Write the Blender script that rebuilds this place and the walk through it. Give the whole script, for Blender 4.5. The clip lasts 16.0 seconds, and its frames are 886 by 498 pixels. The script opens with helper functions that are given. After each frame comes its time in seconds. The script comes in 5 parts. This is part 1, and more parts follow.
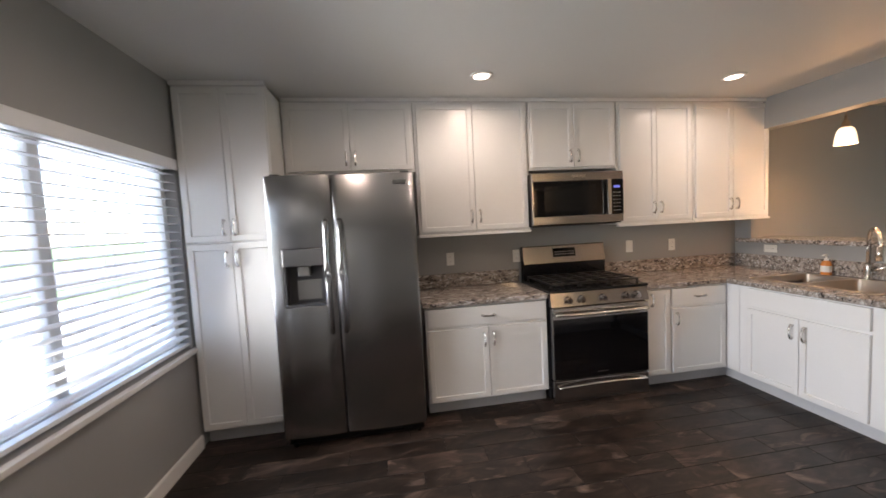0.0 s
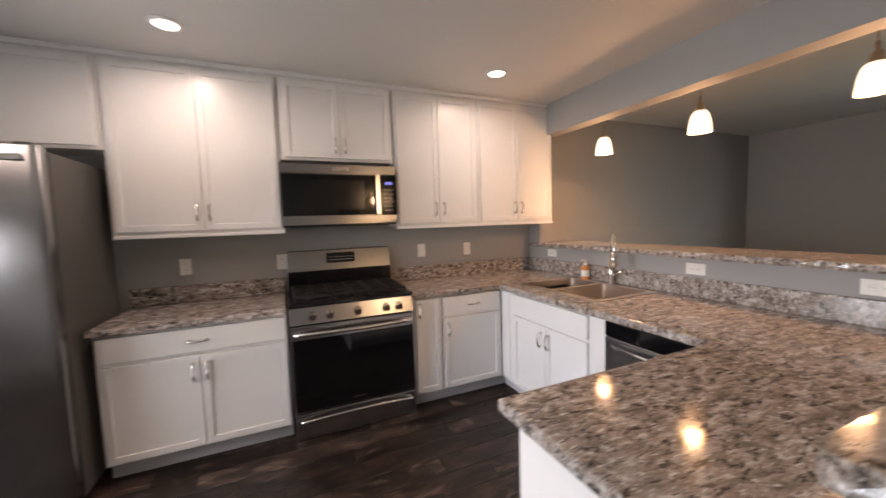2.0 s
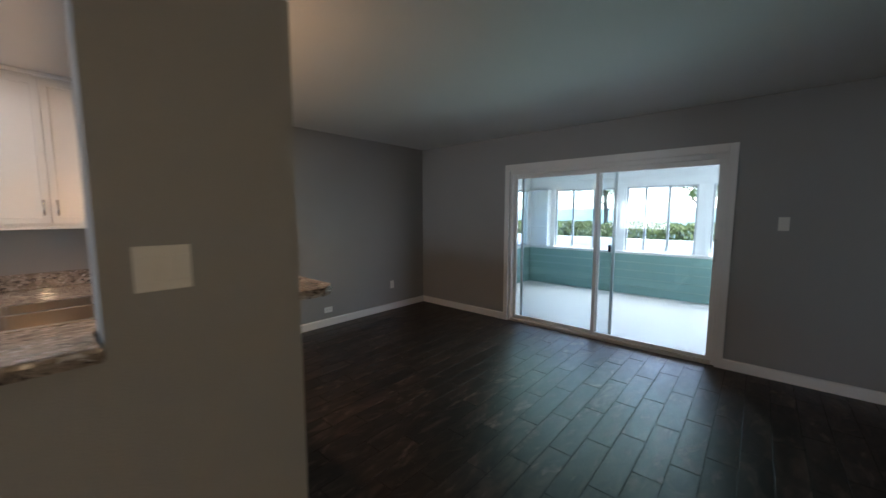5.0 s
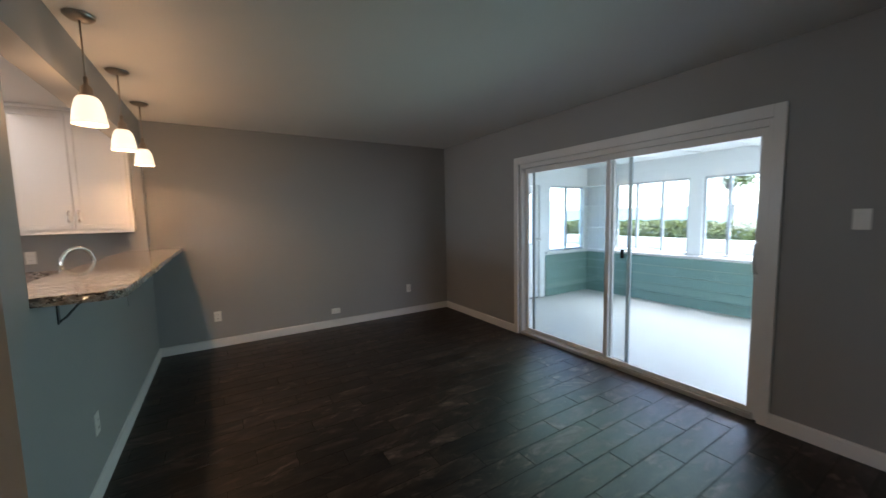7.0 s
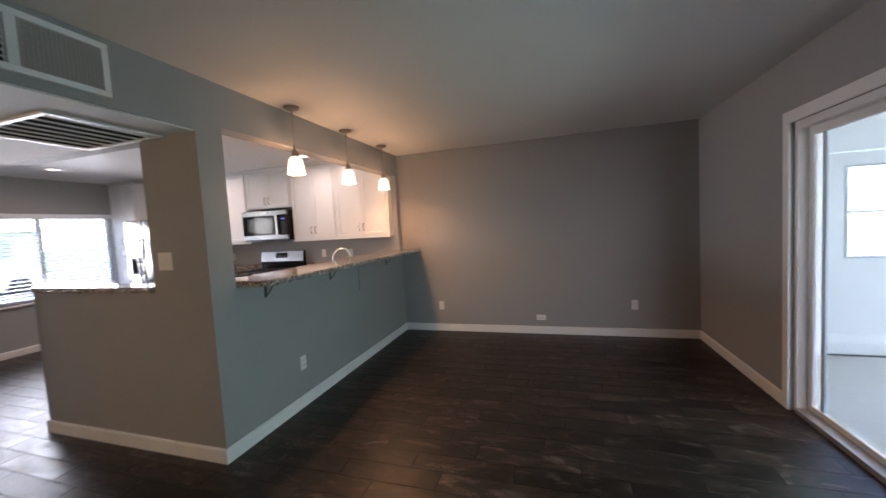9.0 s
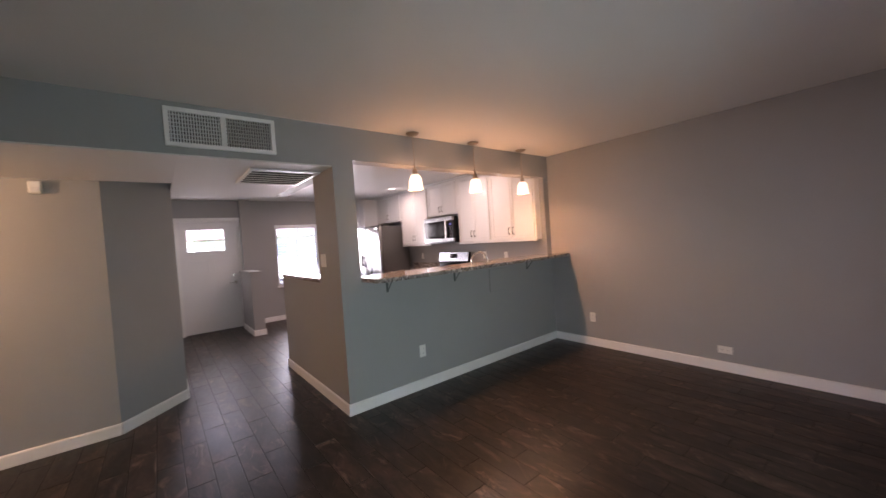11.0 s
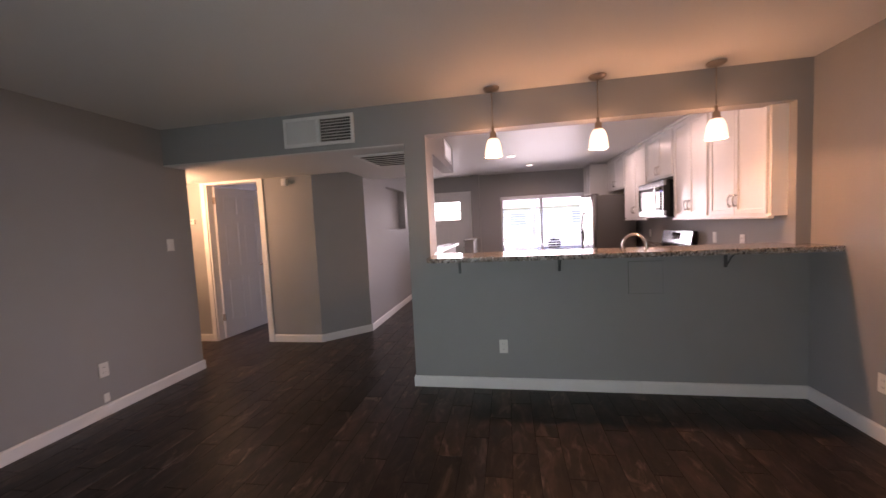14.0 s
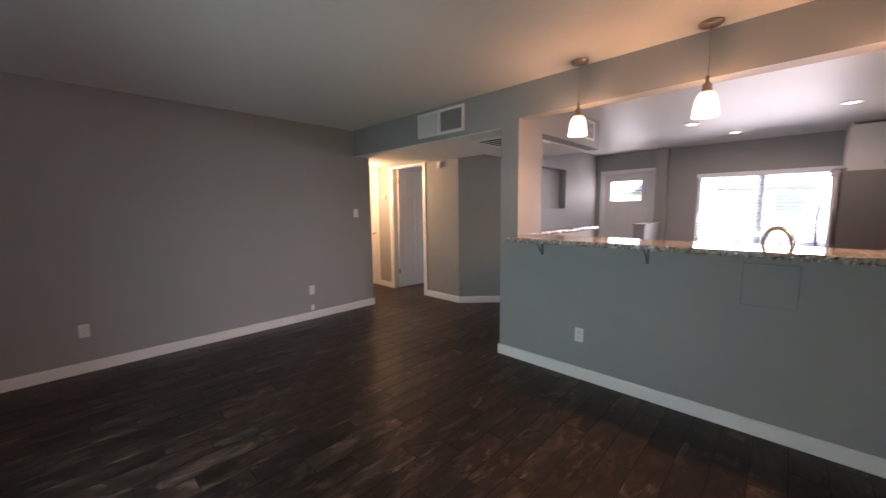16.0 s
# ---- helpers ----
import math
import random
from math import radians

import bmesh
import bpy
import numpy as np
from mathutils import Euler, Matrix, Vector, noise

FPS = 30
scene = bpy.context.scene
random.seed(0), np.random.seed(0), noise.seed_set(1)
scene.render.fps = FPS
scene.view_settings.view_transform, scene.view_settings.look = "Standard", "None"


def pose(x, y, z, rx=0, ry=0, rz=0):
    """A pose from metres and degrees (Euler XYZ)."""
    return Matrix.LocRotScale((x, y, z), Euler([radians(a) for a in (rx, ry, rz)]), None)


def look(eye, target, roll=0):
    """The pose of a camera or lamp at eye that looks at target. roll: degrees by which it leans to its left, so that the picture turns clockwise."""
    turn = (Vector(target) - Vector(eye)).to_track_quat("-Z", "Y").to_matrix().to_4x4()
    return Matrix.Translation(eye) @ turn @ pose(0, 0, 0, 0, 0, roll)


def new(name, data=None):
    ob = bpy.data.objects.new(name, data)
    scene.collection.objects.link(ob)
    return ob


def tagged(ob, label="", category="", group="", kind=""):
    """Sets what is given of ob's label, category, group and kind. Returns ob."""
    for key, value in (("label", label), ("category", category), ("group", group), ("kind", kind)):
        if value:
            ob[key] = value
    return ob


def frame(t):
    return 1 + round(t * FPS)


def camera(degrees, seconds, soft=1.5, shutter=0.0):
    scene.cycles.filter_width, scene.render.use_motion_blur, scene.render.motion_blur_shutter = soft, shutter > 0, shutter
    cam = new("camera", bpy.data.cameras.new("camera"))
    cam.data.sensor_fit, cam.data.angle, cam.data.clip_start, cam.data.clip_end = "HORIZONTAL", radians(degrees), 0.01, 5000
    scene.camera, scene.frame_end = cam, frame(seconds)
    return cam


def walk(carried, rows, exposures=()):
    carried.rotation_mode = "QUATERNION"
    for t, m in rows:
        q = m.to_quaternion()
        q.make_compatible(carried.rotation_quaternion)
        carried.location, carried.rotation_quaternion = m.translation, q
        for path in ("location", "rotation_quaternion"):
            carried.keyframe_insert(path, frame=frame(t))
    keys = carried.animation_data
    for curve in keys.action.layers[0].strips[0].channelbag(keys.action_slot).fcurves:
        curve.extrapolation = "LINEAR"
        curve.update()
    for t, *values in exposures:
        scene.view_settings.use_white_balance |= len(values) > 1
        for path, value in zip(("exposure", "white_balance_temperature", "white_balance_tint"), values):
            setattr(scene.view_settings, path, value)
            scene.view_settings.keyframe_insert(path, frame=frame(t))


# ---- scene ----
cam = camera(101.9, 16.0, shutter=0.5)
PATH = [
    (0, (-3.65, -0.15, 1.435), (-3.354, 1.823, 1.3), -3.0),
    (0.5, (-3.389, -0.094, 1.41), (-3.033, 1.87, 1.279), -2.8),
    (1, (-3.06, -0.096, 1.406), (-2.595, 1.844, 1.268), -2.5),
    (1.5, (-2.74, -0.062, 1.391), (-2.144, 1.841, 1.242), -2.1),
    (2, (-2.449, -0.01, 1.386), (-1.652, 1.818, 1.232), -1.8),
    (2.5, (-2.152, -0.074, 1.392), (-1.258, 1.71, 1.235), -1.65),
    (3, (-1.868, -0.195, 1.406), (-0.947, 1.569, 1.247), -1.6),
    (3.5, (-1.534, -0.289, 1.416), (-0.465, 1.391, 1.252), -1.0),
    (4, (-1.185, -0.497, 1.415), (0.155, 0.974, 1.244), -0.3),
    (4.5, (-0.892, -0.828, 1.447), (0.554, 0.54, 1.251), -0.1),
    (5, (-0.57, -1.14, 1.455), (0.924, 0.176, 1.254), -0.0),
    (7.5, (0.98, -1.778, 1.419), (1.655, 0.097, 1.248), -1.9),
    (8, (1.373, -1.744, 1.438), (1.552, 0.242, 1.281), -2.6),
    (8.5, (1.726, -1.743, 1.44), (1.482, 0.237, 1.3), -2.9),
    (9, (2.052, -1.691, 1.441), (1.46, 0.215, 1.313), -3.3),
    (9.5, (2.388, -1.688, 1.428), (1.503, 0.102, 1.319), -3.5),
    (12, (2.982, -0.501, 1.447), (1.122, 0.232, 1.403), -3.8),
    (12.5, (3.008, -0.15, 1.443), (1.062, 0.305, 1.39), -3.7),
    (13, (2.958, 0.16, 1.464), (0.97, 0.357, 1.381), -3.6),
    (13.5, (3.001, 0.569, 1.466), (1.008, 0.468, 1.345), -3.2),
    (14, (2.995, 0.836, 1.407), (1.031, 0.481, 1.273), -2.8),
    (14.5, (2.969, 1.129, 1.402), (1.063, 0.545, 1.244), -2.5),
    (15, (2.956, 1.506, 1.407), (1.165, 0.635, 1.219), -2.1),
    (15.5, (2.88, 1.753, 1.386), (1.253, 0.608, 1.18), -1.2),
    (16, (2.785, 1.932, 1.391), (1.352, 0.554, 1.167), -0.6),
]
EXPOSURES = [(0.0, 3.5, 6650, 22), (0.6, 3.27, 6650, 25), (2.5, 3.64, 6700, 27), (4.0, 3.48, 6300, 21), (5.0, 3.08, 5700, 17), (7.5, 3.25, 6050, 21), (8.5, 3.37, 6250, 27), (9.5, 3.9, 6050, 31),
             (12.0, 3.76, 6950, 49), (13.5, 3.56, 6950, 51), (14.5, 3.66, 6850, 48), (16.0, 3.88, 6550, 38)]
walk(cam, [(t, look(eye, target, roll)) for t, eye, target, roll in PATH], EXPOSURES)

# ---- world, sun and large lights ----
world = bpy.data.worlds.new("world")
scene.world = world
world.use_nodes = True
wn = world.node_tree.nodes
sky = wn.new("ShaderNodeTexSky")
sky.sky_type, sky.sun_disc = "NISHITA", False
sky.sun_elevation, sky.sun_rotation = radians(77), radians(112)
wn["Background"].inputs[1].default_value = 0.14
world.node_tree.links.new(sky.outputs[0], wn["Background"].inputs[0])

sun = new("sun", bpy.data.lights.new("sun", "SUN"))
sun.data.energy, sun.data.angle, sun.data.color = 2.6, radians(0.6), (1.0, 0.98, 0.94)
sun.matrix_world = look((0, 0, 0), (-0.20, 0.09, -0.97))


def lamp(name, kind, m, energy, color, size=0.1, size_y=None):
    data = bpy.data.lights.new(name, kind)
    data.energy, data.color = energy, color
    if kind == "AREA":
        data.size = size
        if size_y:
            data.shape, data.size_y = "RECTANGLE", size_y
    else:
        data.shadow_soft_size = size
        if kind == "SPOT":
            data.spot_size, data.spot_blend = radians(165), 0.4
    ob = new(name, data)
    ob.matrix_world = m
    return ob


WARM = (1.0, 0.56, 0.24)
CAN = (1.0, 0.85, 0.68)
CANS = [(-2.95, 2.32), (-0.98, 2.29), (-2.93, 0.94), (-4.0, 1.29)]
PENDANTS = [0.754, 1.529, 2.313]
for cx, cy in CANS:
    disc = lamp("can_light", "AREA", look((cx, cy, 2.432), (cx, cy, 0)), 0.50, CAN, 0.12)
    disc.data.shape, disc.data.spread = "DISK", radians(168)
for py in PENDANTS:
    lamp("pendant_bulb", "POINT", pose(0.105, py, 1.965), 0.40, WARM, 0.03)
    lamp("pendant_beam", "SPOT", look((0.105, py, 1.95), (0.105, py, 0)), 1.0, WARM, 0.03)
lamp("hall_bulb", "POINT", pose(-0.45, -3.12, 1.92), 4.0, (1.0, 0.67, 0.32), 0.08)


def daylight(eye, target, size, size_y):
    """Guides the sky's light through an opening; gives off none of its own."""
    ob = lamp("daylight_opening", "AREA", look(eye, target), 1.0, (1, 1, 1), size, size_y)
    ob.data.cycles.is_portal = True


# sky light in the opening of the kitchen window
window_sky = lamp("window_daylight", "AREA", look((-4.93, 1.53, 1.36), (-3.0, 1.35, 0.95)), 2.8, (0.94, 1.0, 0.91), 1.58, 1.0)
window_sky.data.spread = radians(116)
lamp("door_light_daylight", "AREA", look((-5.02, -0.47, 1.70), (-3.0, -0.7, 1.2)), 0.6, (0.97, 1.0, 0.88), 0.56, 0.38)
daylight((-5.16, 1.58, 1.32), (0, 1.58, 1.32), 1.75, 1.25)
# daylight in the opening of the sliding door
door_sky = lamp("door_daylight", "AREA", look((3.50, 0.23, 0.95), (1.5, 0.23, 0.58)), 1.05, (0.60, 1.0, 0.82), 2.05, 1.2)
door_sky.data.spread = radians(140)
# sky light in the openings of the sunroom windows
for y, w in ((1.48, 1.15), (0.18, 1.05), (-1.58, 2.0)):
    beam = lamp("sunroom_daylight", "AREA", look((6.57, y, 1.36), (5.57, y, -0.1)), 1.1 * w, (0.97, 1.0, 0.95), w, 1.0)
    beam.data.spread = radians(84)
# lamp and portal of the added, unseen south window, to brighten the sunroom
lamp("sunroom_daylight", "AREA", look((5.2, -3.17, 1.34), (5.2, -1.0, 1.3)), 3.2, (0.97, 1.0, 0.95), 2.3, 1.1)
daylight((5.2, -3.33, 1.34), (5.2, 0, 1.34), 2.4, 1.15)
daylight((6.78, -0.3, 1.33), (0, -0.3, 1.33), 5.6, 1.2)
daylight((6.06, 2.83, 1.36), (6.06, 0, 1.36), 1.0, 1.15)
# sky light in the bedroom window
lamp("bedroom_daylight", "AREA", look((-4.96, -2.9, 1.5), (-3.0, -3.0, 0.5)), 1.8, (1.0, 0.96, 0.93), 1.15, 1.15)
daylight((-5.1, -2.9, 1.5), (0, -2.9, 1.5), 1.2, 1.2)


# ---- materials ----
def mat(name, color, rough=0.5, metal=0.0, vary=0.0, scale=3.0, fine=60.0, bump=0.0, rough_vary=0.0, stretch=(1, 1, 1), spec=0.5, emit=None, per_object=0.0, coat=0.0):
    m = bpy.data.materials.new(name)
    m.use_nodes = True
    nt = m.node_tree
    b = nt.nodes["Principled BSDF"]
    b.inputs["Base Color"].default_value = (*color, 1)
    b.inputs["Roughness"].default_value, b.inputs["Metallic"].default_value = rough, metal
    b.inputs["Specular IOR Level"].default_value = spec
    b.inputs["Coat Weight"].default_value = coat
    if emit:
        b.inputs["Emission Color"].default_value = (*emit[0], 1)
        b.inputs["Emission Strength"].default_value = emit[1]
    if vary or bump or rough_vary or per_object:
        co = nt.nodes.new("ShaderNodeTexCoord")
        mp = nt.nodes.new("ShaderNodeMapping")
        mp.inputs["Scale"].default_value = stretch
        nt.links.new(co.outputs["Object"], mp.inputs["Vector"])
        big, small = nt.nodes.new("ShaderNodeTexNoise"), nt.nodes.new("ShaderNodeTexNoise")
        for n, sc in ((big, scale), (small, fine)):
            n.inputs["Scale"].default_value, n.inputs["Detail"].default_value = sc, 5
            nt.links.new(mp.outputs[0], n.inputs["Vector"])
        mix = nt.nodes.new("ShaderNodeMix")
        mix.data_type = "FLOAT"
        mix.inputs[0].default_value = 0.4
        nt.links.new(big.outputs[0], mix.inputs[2])
        nt.links.new(small.outputs[0], mix.inputs[3])
        if vary:
            ramp = nt.nodes.new("ShaderNodeMapRange")
            ramp.inputs[1].default_value, ramp.inputs[2].default_value = 0.3, 0.7
            ramp.inputs[3].default_value, ramp.inputs[4].default_value = 1 - vary, 1 + vary
            nt.links.new(mix.outputs[0], ramp.inputs[0])
            mul = nt.nodes.new("ShaderNodeMix")
            mul.data_type, mul.blend_type = "RGBA", "MULTIPLY"
            mul.inputs[0].default_value = 1
            mul.inputs[6].default_value = (*color, 1)
            nt.links.new(ramp.outputs[0], mul.inputs[7])
            nt.links.new(mul.outputs[2], b.inputs["Base Color"])
        if rough_vary:
            rr = nt.nodes.new("ShaderNodeMapRange")
            rr.inputs[1].default_value, rr.inputs[2].default_value = 0.3, 0.7
            rr.inputs[3].default_value, rr.inputs[4].default_value = max(0.02, rough - rough_vary), rough + rough_vary
            nt.links.new(mix.outputs[0], rr.inputs[0])
            nt.links.new(rr.outputs[0], b.inputs["Roughness"])
        if bump:
            bp = nt.nodes.new("ShaderNodeBump")
            bp.inputs["Strength"].default_value, bp.inputs["Distance"].default_value = bump, 0.004
            nt.links.new(small.outputs[0], bp.inputs["Height"])
            nt.links.new(bp.outputs[0], b.inputs["Normal"])
    return m


def ramp_node(nt, stops):
    r = nt.nodes.new("ShaderNodeValToRGB")
    while len(r.color_ramp.elements) < len(stops):
        r.color_ramp.elements.new(0.5)
    for e, (p, c) in zip(r.color_ramp.elements, stops):
        e.position, e.color = p, (*c, 1)
    return r


def granite_material():
    m = bpy.data.materials.new("granite")
    m.use_nodes = True
    nt = m.node_tree
    b = nt.nodes["Principled BSDF"]
    b.inputs["Roughness"].default_value = 0.09
    co = nt.nodes.new("ShaderNodeTexCoord")
    mp = nt.nodes.new("ShaderNodeMapping")
    mp.inputs["Scale"].default_value = (0.85, 2.0, 1.6)
    mp.inputs["Rotation"].default_value = (0, 0, 0.15)
    nt.links.new(co.outputs["Object"], mp.inputs["Vector"])

    def tex(kind, scale, detail=6, rough=0.65, dist=0.0):
        n = nt.nodes.new(kind)
        n.inputs["Scale"].default_value = scale
        n.inputs["Detail"].default_value, n.inputs["Roughness"].default_value = detail, rough
        if kind == "ShaderNodeTexNoise":
            n.inputs["Distortion"].default_value = dist
        nt.links.new(mp.outputs[0], n.inputs["Vector"])
        return n

    def mixc(fac, a, c):
        n = nt.nodes.new("ShaderNodeMix")
        n.data_type = "RGBA"
        nt.links.new(fac, n.inputs[0])
        nt.links.new(a, n.inputs[6])
        n.inputs[7].default_value = (*c, 1)
        return n.outputs[2]

    base = ramp_node(nt, [(0.27, (0.07, 0.06, 0.055)), (0.40, (0.20, 0.168, 0.145)), (0.53, (0.37, 0.32, 0.285)), (0.66, (0.66, 0.635, 0.61))])
    nt.links.new(tex("ShaderNodeTexNoise", 15, 8, 0.72, 0.6).outputs[0], base.inputs[0])
    dark = ramp_node(nt, [(0.53, (0, 0, 0)), (0.585, (0.93, 0.93, 0.93))])
    nt.links.new(tex("ShaderNodeTexNoise", 25, 7, 0.74, 0.4).outputs[0], dark.inputs[0])
    c1 = mixc(dark.outputs[0], base.outputs[0], (0.032, 0.028, 0.028))
    white = ramp_node(nt, [(0.59, (0, 0, 0)), (0.66, (0.9, 0.9, 0.9))])
    nt.links.new(tex("ShaderNodeTexNoise", 47, 4, 0.6).outputs[0], white.inputs[0])
    c2 = mixc(white.outputs[0], c1, (0.72, 0.71, 0.70))
    fleck = ramp_node(nt, [(0.60, (0, 0, 0)), (0.70, (1, 1, 1))])
    nt.links.new(tex("ShaderNodeTexNoise", 90, 3, 0.6).outputs[0], fleck.inputs[0])
    c3 = mixc(fleck.outputs[0], c2, (0.05, 0.045, 0.045))
    nt.links.new(c3, b.inputs["Base Color"])
    return m


def plank_material():
    m = bpy.data.materials.new("wood_look_tile")
    m.use_nodes = True
    nt = m.node_tree
    b = nt.nodes["Principled BSDF"]
    b.inputs["Specular IOR Level"].default_value = 0.36
    co, info = nt.nodes.new("ShaderNodeTexCoord"), nt.nodes.new("ShaderNodeObjectInfo")
    off = nt.nodes.new("ShaderNodeVectorMath")
    off.operation = "MULTIPLY_ADD"
    geo = nt.nodes.new("ShaderNodeNewGeometry")
    add = nt.nodes.new("ShaderNodeMath")
    add.operation = "ADD"
    nt.links.new(info.outputs["Random"], add.inputs[0])
    nt.links.new(geo.outputs["Random Per Island"], add.inputs[1])
    nt.links.new(add.outputs[0], off.inputs[0])
    off.inputs[1].default_value = (37.0, 19.0, 11.0)
    nt.links.new(co.outputs["Object"], off.inputs[2])
    mp = nt.nodes.new("ShaderNodeMapping")
    mp.inputs["Scale"].default_value = (1.0, 2.4, 1.0)
    nt.links.new(off.outputs[0], mp.inputs["Vector"])
    grain, wear, patch = [nt.nodes.new("ShaderNodeTexNoise") for _ in range(3)]
    for n, sc, de, ro, di in ((grain, 5, 7, 0.62, 0.7), (wear, 3.0, 8, 0.66, 1.4), (patch, 1.6, 3, 0.5, 0.3)):
        n.inputs["Scale"].default_value, n.inputs["Detail"].default_value = sc, de
        n.inputs["Roughness"].default_value, n.inputs["Distortion"].default_value = ro, di
        nt.links.new(mp.outputs[0], n.inputs["Vector"])
    base = ramp_node(nt, [(0.30, (0.006, 0.0045, 0.004)), (0.5, (0.020, 0.0135, 0.011)), (0.70, (0.054, 0.034, 0.027))])
    nt.links.new(grain.outputs[0], base.inputs[0])
    wr = ramp_node(nt, [(0.55, (0, 0, 0)), (0.70, (0.9, 0.9, 0.9))])
    nt.links.new(wear.outputs[0], wr.inputs[0])
    mix = nt.nodes.new("ShaderNodeMix")
    mix.data_type = "RGBA"
    nt.links.new(wr.outputs[0], mix.inputs[0])
    nt.links.new(base.outputs[0], mix.inputs[6])
    mix.inputs[7].default_value = (0.15, 0.105, 0.085, 1)
    tone = nt.nodes.new("ShaderNodeMapRange")
    tone.inputs[3].default_value, tone.inputs[4].default_value = 0.55, 1.45
    frac = nt.nodes.new("ShaderNodeMath")
    frac.operation = "FRACT"
    nt.links.new(add.outputs[0], frac.inputs[0])
    nt.links.new(frac.outputs[0], tone.inputs[0])
    mul = nt.nodes.new("ShaderNodeMix")
    mul.data_type, mul.blend_type = "RGBA", "MULTIPLY"
    mul.inputs[0].default_value = 1
    nt.links.new(mix.outputs[2], mul.inputs[6])
    nt.links.new(tone.outputs[0], mul.inputs[7])
    nt.links.new(mul.outputs[2], b.inputs["Base Color"])
    rr = nt.nodes.new("ShaderNodeMapRange")
    rr.inputs[1].default_value, rr.inputs[2].default_value = 0.3, 0.7
    rr.inputs[3].default_value, rr.inputs[4].default_value = 0.30, 0.48
    nt.links.new(wear.outputs[0], rr.inputs[0])
    nt.links.new(rr.outputs[0], b.inputs["Roughness"])
    bp = nt.nodes.new("ShaderNodeBump")
    bp.inputs["Strength"].default_value, bp.inputs["Distance"].default_value = 0.25, 0.003
    nt.links.new(grain.outputs[0], bp.inputs["Height"])
    nt.links.new(bp.outputs[0], b.inputs["Normal"])
    return m


def glass_material(name, color, rough=0.0):
    m = bpy.data.materials.new(name)
    m.use_nodes = True
    b = m.node_tree.nodes["Principled BSDF"]
    b.inputs["Base Color"].default_value = (*color, 1)
    b.inputs["Transmission Weight"].default_value, b.inputs["Roughness"].default_value = 1.0, rough
    b.inputs["IOR"].default_value = 1.45
    return m


M_WALL = mat("grey_wall_paint", (0.325, 0.325, 0.32), 0.6, vary=0.04, scale=1.2, fine=180, bump=0.25, spec=0.35)
M_CEIL = mat("ceiling_paint", (0.70, 0.69, 0.67), 0.62, vary=0.03, scale=1.0, fine=90, bump=0.14, spec=0.4)
M_CEIL_GLOSS = mat("kitchen_ceiling_paint", (0.66, 0.65, 0.63), 0.5, vary=0.03, scale=1.0, fine=90, bump=0.14, spec=0.3)
M_TRIM = mat("white_trim_paint", (0.78, 0.77, 0.75), 0.35, vary=0.03, scale=4, fine=80)
M_CAB = mat("white_cabinet_paint", (0.80, 0.79, 0.775), 0.26, vary=0.02, scale=3, fine=90, bump=0.04)
M_CAB_IN = mat("cabinet_carcass", (0.72, 0.70, 0.67), 0.45, vary=0.03)
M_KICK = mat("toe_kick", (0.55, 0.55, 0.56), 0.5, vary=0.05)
M_STEEL = mat("brushed_steel", (0.37, 0.365, 0.365), 0.24, 1.0, rough_vary=0.025, scale=2, fine=30, stretch=(1, 1, 200))
M_STEEL_H = mat("brushed_steel_level", (0.40, 0.40, 0.41), 0.22, 1.0, rough_vary=0.02, scale=4, fine=30, stretch=(1, 1, 200))
M_SINK = mat("satin_sink_steel", (0.64, 0.57, 0.50), 0.34, 1.0, rough_vary=0.04, scale=5, fine=50)
M_CHROME = mat("satin_nickel", (0.70, 0.68, 0.65), 0.18, 1.0)
M_BRONZE = mat("brushed_nickel", (0.42, 0.36, 0.31), 0.28, 1.0)
M_BLACK = mat("black_enamel", (0.008, 0.008, 0.009), 0.18, vary=0.1, spec=0.35)
# flat black for sheets behind vent slats: the duct's darkness as colour
M_VOID = mat("duct_shade_black", (0.006, 0.006, 0.006), 0.95, vary=0.2, spec=0.05)
M_GLASSBLK = mat("black_glass", (0.004, 0.004, 0.005), 0.05, spec=0.5)
M_IRON = mat("cast_iron", (0.009, 0.009, 0.009), 0.5, vary=0.2, bump=0.2)
M_PLASTIC = mat("white_plastic", (0.78, 0.77, 0.73), 0.35)
M_DARKP = mat("dark_plastic", (0.05, 0.05, 0.055), 0.4)
M_GROUT = mat("dark_grout", (0.006, 0.005, 0.005), 0.85, vary=0.2, fine=200)
M_GRANITE = granite_material()
M_PLANK = plank_material()
M_GLASS = glass_material("window_glass", (0.95, 1.0, 0.99))
M_GLASS_SLIDE = glass_material("green_tinted_glass", (0.93, 0.985, 0.97))
M_SHADE = mat("frosted_glass_shade", (0.9, 0.86, 0.78), 0.4, emit=((1.0, 0.74, 0.42), 0.16))
M_LED = mat("can_lens", (0.9, 0.9, 0.88), 0.5, emit=((1.0, 0.88, 0.72), 0.6))
M_BLIND = mat("white_blind_slat", (0.80, 0.82, 0.84), 0.4, vary=0.02)
M_GREEN = mat("green_siding_paint", (0.17, 0.29, 0.26), 0.55, vary=0.06, fine=60, bump=0.1)
M_SUNWHITE = mat("sunroom_white_paint", (0.80, 0.82, 0.815), 0.5, vary=0.03)
M_CONCRETE = mat("painted_concrete", (0.52, 0.52, 0.50), 0.45, vary=0.08, scale=1.5, fine=40, bump=0.1)
M_DOOR = mat("white_door_paint", (0.74, 0.73, 0.72), 0.35, vary=0.02)
M_LAWN = mat("lawn", (0.06, 0.11, 0.03), 0.9, vary=0.3, scale=0.8, fine=30)
M_ASPHALT = mat("asphalt", (0.06, 0.06, 0.06), 0.9, vary=0.2)
